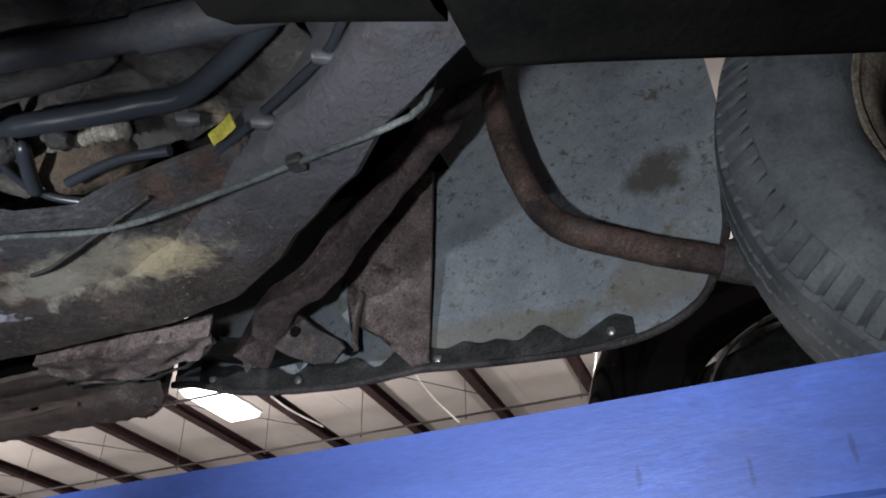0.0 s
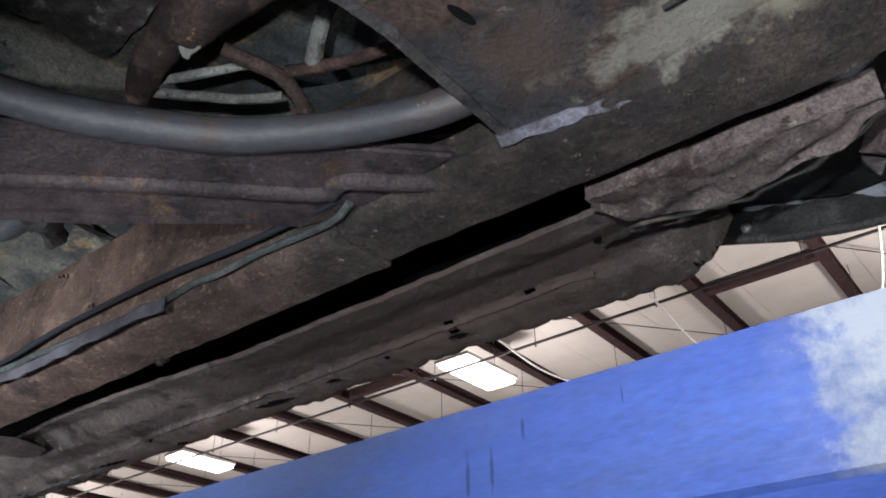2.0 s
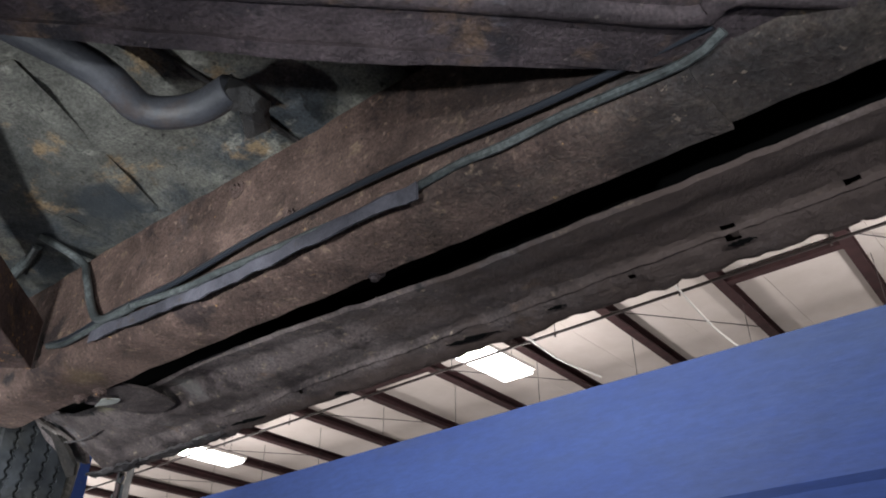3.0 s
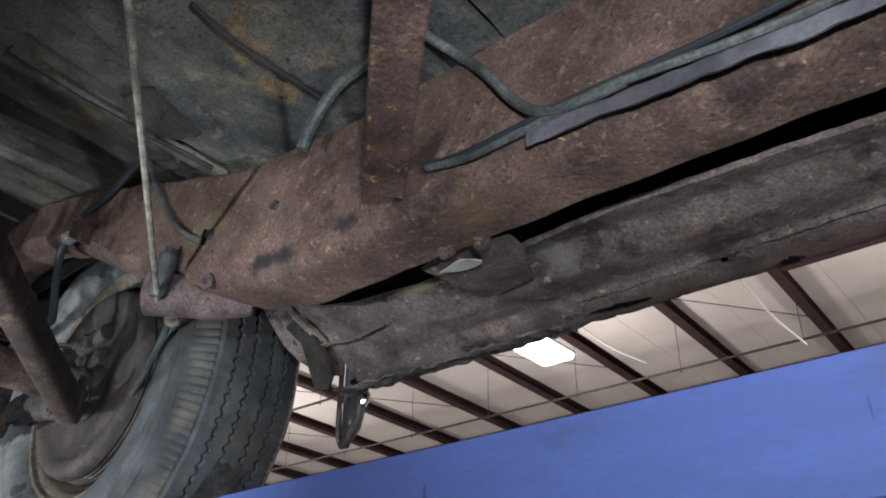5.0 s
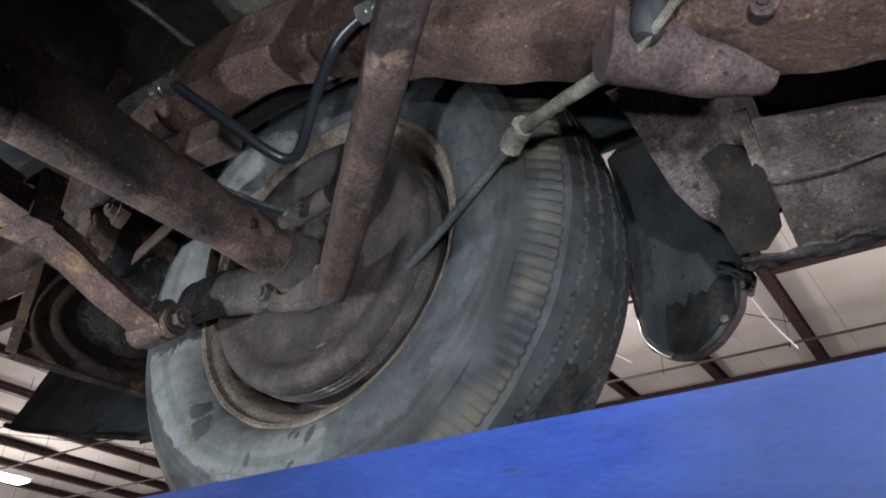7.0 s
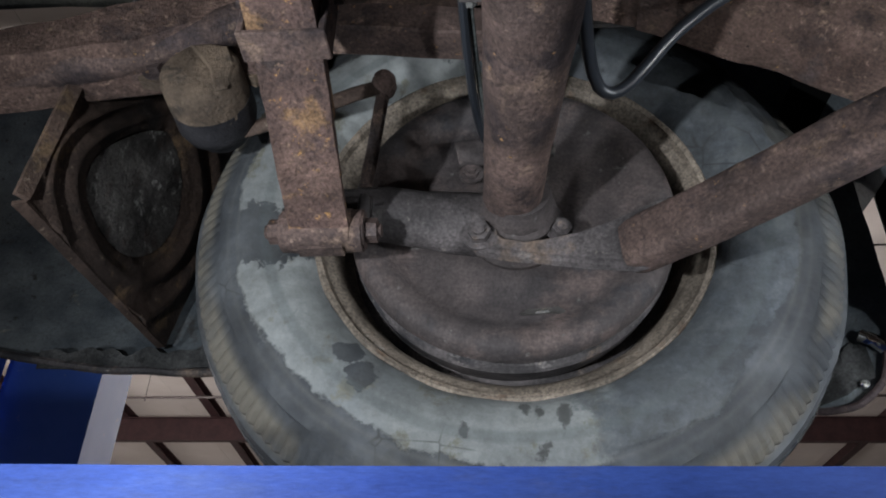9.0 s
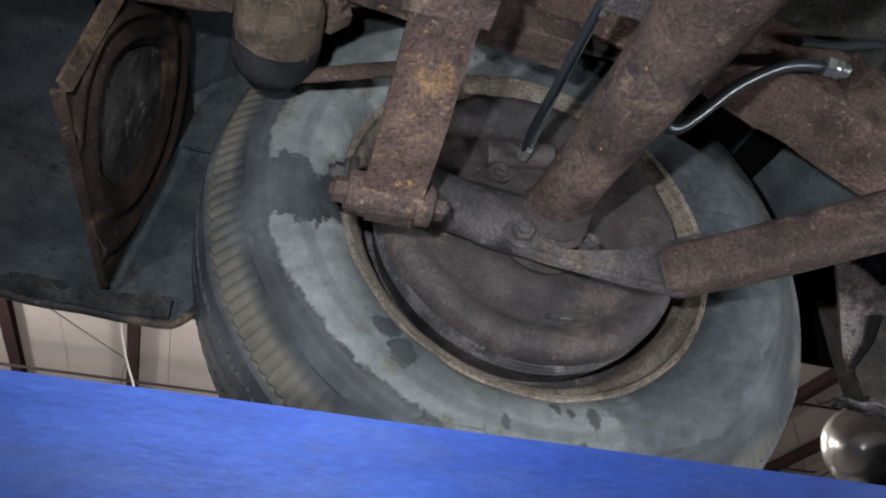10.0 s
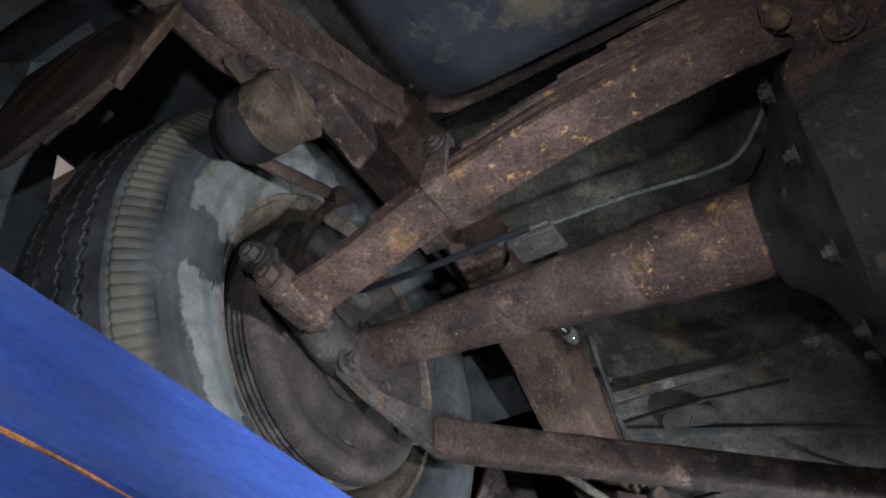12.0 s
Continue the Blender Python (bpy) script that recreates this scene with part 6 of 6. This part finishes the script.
part("bellows", lathe([(.0, .001)] + [(.006 + .0045 * k, (.004 + .00045 * k) * (1 if k % 2 else .72)) for k in range(20)] + [(.098, .001)], 20, False), ROPE, car, "pale ribbed bellows").matrix_world = Matrix.Translation((2.42, .428, .312)) @ pose(0, 0, 0, 0, 0, -88)
for p in ((2.650, .455, .285), (2.735, .413, .288), (2.648, .482, .282), (2.59, .43, .29)):
    part("pipe_nut", worn(lathe([(-.010, .001), (-.010, .005), (-.004, .0068), (.005, .0068), (.010, .0045), (.010, .001)], 12, False), .0012, .01), PIPE, car).matrix_world = Matrix.Translation(p) @ pose(0, 0, 0, 0, 0, -65)
part("yellow_tag", worn(sheet(lambda u, v: (2.597 + .033 * u, .459 - .014 * u - .010 * v, .279 + .006 * v), 6, 3, (0, 0, .002)), .0012, .015), YELLOW, car, "dirty yellow wire tag")
part("gearbox", worn(loft([[(x, -.2, .36), (x, .16 + d, .36), (x, .24 + d, .40), (x, .28 + d, .47), (x, -.2, .47)] for x, d in ((2.0, .02), (2.15, .06), (2.35, .08), (2.6, .10), (2.9, .08))]), 0.008, 0.06), GREASE, car, "greasy gearbox casing", smooth=50)
part("mount_bracket", worn(loft([[(x, .436 + e, .40), (x, .438 + e, .322 + d), (x, .450 + e, .304 + d), (x, .470 + e, .298 + d), (x, .488 + e, .302 + d), (x, .502 + e, .318 + d), (x, .505 + e, .40)] for x, d, e in ((2.372, .020, .0), (2.385, .004, .0), (2.405, .0, .0), (2.425, .003, -.002), (2.445, .0, .0), (2.464, .004, .0), (2.478, .018, .0))]), 0.008, 0.022, 3), CRUST, car, "crusty brown gearbox mount", smooth=60)
# Shade is painted in as near black; edges placed to fit the camera's view.
part("oil_pan", worn(loft([[(x, -.35, .36), (x, -.3, .10), (x, .262 + .42 * (x - 2.9), .10), (x, .280 + .42 * (x - 2.9), .112), (x, .285 + .42 * (x - 2.9), .36)] for x in (2.80, 2.83, 2.86, 2.895)]), .002, .08), UNLIT_BLACK, car, "engine oil pan, near black in place of shade", smooth=50)
part("front_crossmember", worn(loft([[(x, -.3, .10), (x, .300 + .40 * (x - 2.9), .10), (x, .318 + .40 * (x - 2.9), .12), (x, .335 + .40 * (x - 2.9), .33), (x, -.3, .33)] for x in (2.90, 2.95, 3.1, 3.3, 3.5)]), 0.002, 0.08), UNLIT_BLACK, car, "front cross member, near black in place of shade", bevel=.004)

# pedal gear over the exhaust
for pts, r, mat, label in (([(1.80, .425, .402), (1.842, .465, .40), (1.87, .492, .398), (1.905, .518, .40)], .0055, PALE_ROD, "pale bar"),
                           ([(1.912, .437, .40), (1.93, .49, .395), (1.922, .523, .392), (1.906, .556, .388)], .0075, RUST, "bent rusty lever"),
                           ([(1.935, .497, .40), (1.99, .525, .40), (2.05, .545, .402)], .0065, RUST_ORANGE, "orange brake rod"),
                           ([(2.03, .467, .415), (1.99, .49, .41), (1.962, .508, .405)], .0085, PALE_ROD, "pale upright rod"),
                           ([(1.80, .412, .405), (1.85, .445, .41), (1.90, .475, .415)], .005, PALE_ROD, "thin pale strip")):
    part("linkage_rod", worn(tube(pts, r, 10), .0012, .02), mat, car, label)
casting = smooth_line([(1.785, .432, .392), (1.805, .416, .395), (1.85, .402, .40), (1.90, .396, .405), (1.98, .404, .415), (2.08, .42, .43)], .008)
part("pedal_casting", worn(swept(casting, ring(.03, 24), (0, 0, 1), lambda q: between([(0, .16), (.07, .42), (.25, .62), (.36, .70), (.42, .98), (1, 1.05)], q)[0]), .0022, .02), RUST, car, "purple brown tapered pedal shaft")
part("pale_spot", worn(plate([(1.905 + .012 * math.cos(a), .409 + .007 * math.sin(a) + .003 * math.cos(2 * a), .381) for a in [k * math.pi / 8 for k in range(16)]], (0, 0, .006)), .0015, .01), CHIP_AND_HOLE, car, "pale chipped spot on the shaft")
part("lever_eye", lathe([(-.006, .004), (-.006, .010), (.006, .010), (.006, .004)], 20, True), RUST, car).matrix_world = Matrix.Translation((1.912, .54, .388)) @ pose(0, 0, 0, 60, 0, 0)
part("floor_crust", worn(sheet(lambda u, v: (1.76 + .20 * u, .26 + .13 * v, .447 - .004 * noise.noise((u * 9, v * 9, 2))), 30, 24, (0, 0, .003)), .006, .03), CRUST_PALE, car, "pale lumpy sealer under the floor")

# ---- the black car that stands beyond ----
other = empty("parked_car", "glossy black car with rounded wings on another lift", "car")
arch = [(2.730, 2.30, .45), (2.742, 2.30, .62), (2.770, 2.30, .74), (2.830, 2.30, .83), (2.920, 2.30, .895), (3.050, 2.31, .940), (3.220, 2.32, .952), (3.520, 2.34, .92), (3.820, 2.36, .75), (3.920, 2.36, .5)]
part("front_wing", swept(smooth_line(arch, .03), [(.15 * math.cos(k * math.pi / 8) + .10, .072 * math.sin(k * math.pi / 8)) for k in range(16)], (0, 1, 0)), BLACK_PAINT, other, "glossy black rounded wing", smooth=60)
part("wing_bead", tube([(2.850, 2.22, .60), (2.870, 2.22, .70), (2.920, 2.22, .78), (3.000, 2.22, .84), (3.120, 2.23, .885), (3.320, 2.25, .895)], .007, 8, .03), CHROME, other, "bright bead on the wing edge")
part("wheel_arch", plate([(2.74, 2.46, .45), (2.74, 2.46, .70), (2.85, 2.46, .86), (3.1, 2.46, .95), (3.5, 2.46, .9), (3.7, 2.46, .45)], (0, .02, 0)), UNDERSEAL, other)
part("tyre", moved(lathe([(-.07, .24), (-.08, .28), (-.07, .32), (-.03, .335), (.05, .335), (.08, .28), (.07, .24)], 64, True), Matrix.Translation((3.36, 2.6, .40))), RUBBER, other, "black tyre")
part("wheel_disc", moved(lathe([(-.05, .001), (-.07, .10), (-.06, .20), (-.085, .29), (-.04, .29), (.0, .1)], 64, False), Matrix.Translation((3.430, 2.38, .40))), WHITE, other, "cream white wheel")
part("body_side", loft([[(x, 2.62, .45), (x, 4.4, .45), (x, 4.4, z), (x, 3.55, z), (x, 2.75, .85)] for x, z in ((2.86, .9), (3.0, 1.25), (3.2, 1.5), (4.6, 1.6))]), BLACK_PAINT, other, smooth=50)
part("stop_lamp", moved(lathe([(-.06, .001), (-.05, .035), (-.01, .05), (.05, .055), (.06, .05), (.06, .001)], 32, False), Matrix.Translation((3.43, 3.4, 1.565)) @ Matrix.Rotation(radians(-50), 4, "Z") @ Matrix.Scale(2.0, 4)), AMBER, other, "round amber lamp")
part("lamp_ring", moved(lathe([(.0, .052), (-.015, .062), (.0, .068), (.03, .064), (.03, .052)], 32, True), Matrix.Translation((3.43, 3.4, 1.565)) @ Matrix.Rotation(radians(-50), 4, "Z") @ Matrix.Scale(2.0, 4)), CHROME, other, "chrome lamp ring")
part("head_lamp", worn(moved(lathe([(-.24, .001), (-.235, .06), (-.21, .12), (-.15, .175), (-.06, .20), (.04, .205), (.06, .19), (.06, .001)], 40, False), Matrix.Translation((3.02, 3.42, 1.42)) @ Matrix.Rotation(radians(-45), 4, "Z")), .004, .1), SILVER, other, "bright round chrome lamp shell", smooth=60)
part("trim_strip", tube([(3.62, 3.42, 1.60), (3.9, 3.40, 1.62), (4.5, 3.38, 1.66)], .02, 8, .1), CHROME, other, "long bright trim strip")
part("lift_arm", block(2.75, 4.6, 2.55, 3.1, .0, .06), BLUE_POST, other, "blue lift runway under the car")
part("lift_leg", block(2.95, 3.1, 2.95, 3.09, FLOOR, .0), BLUE_POST, other)
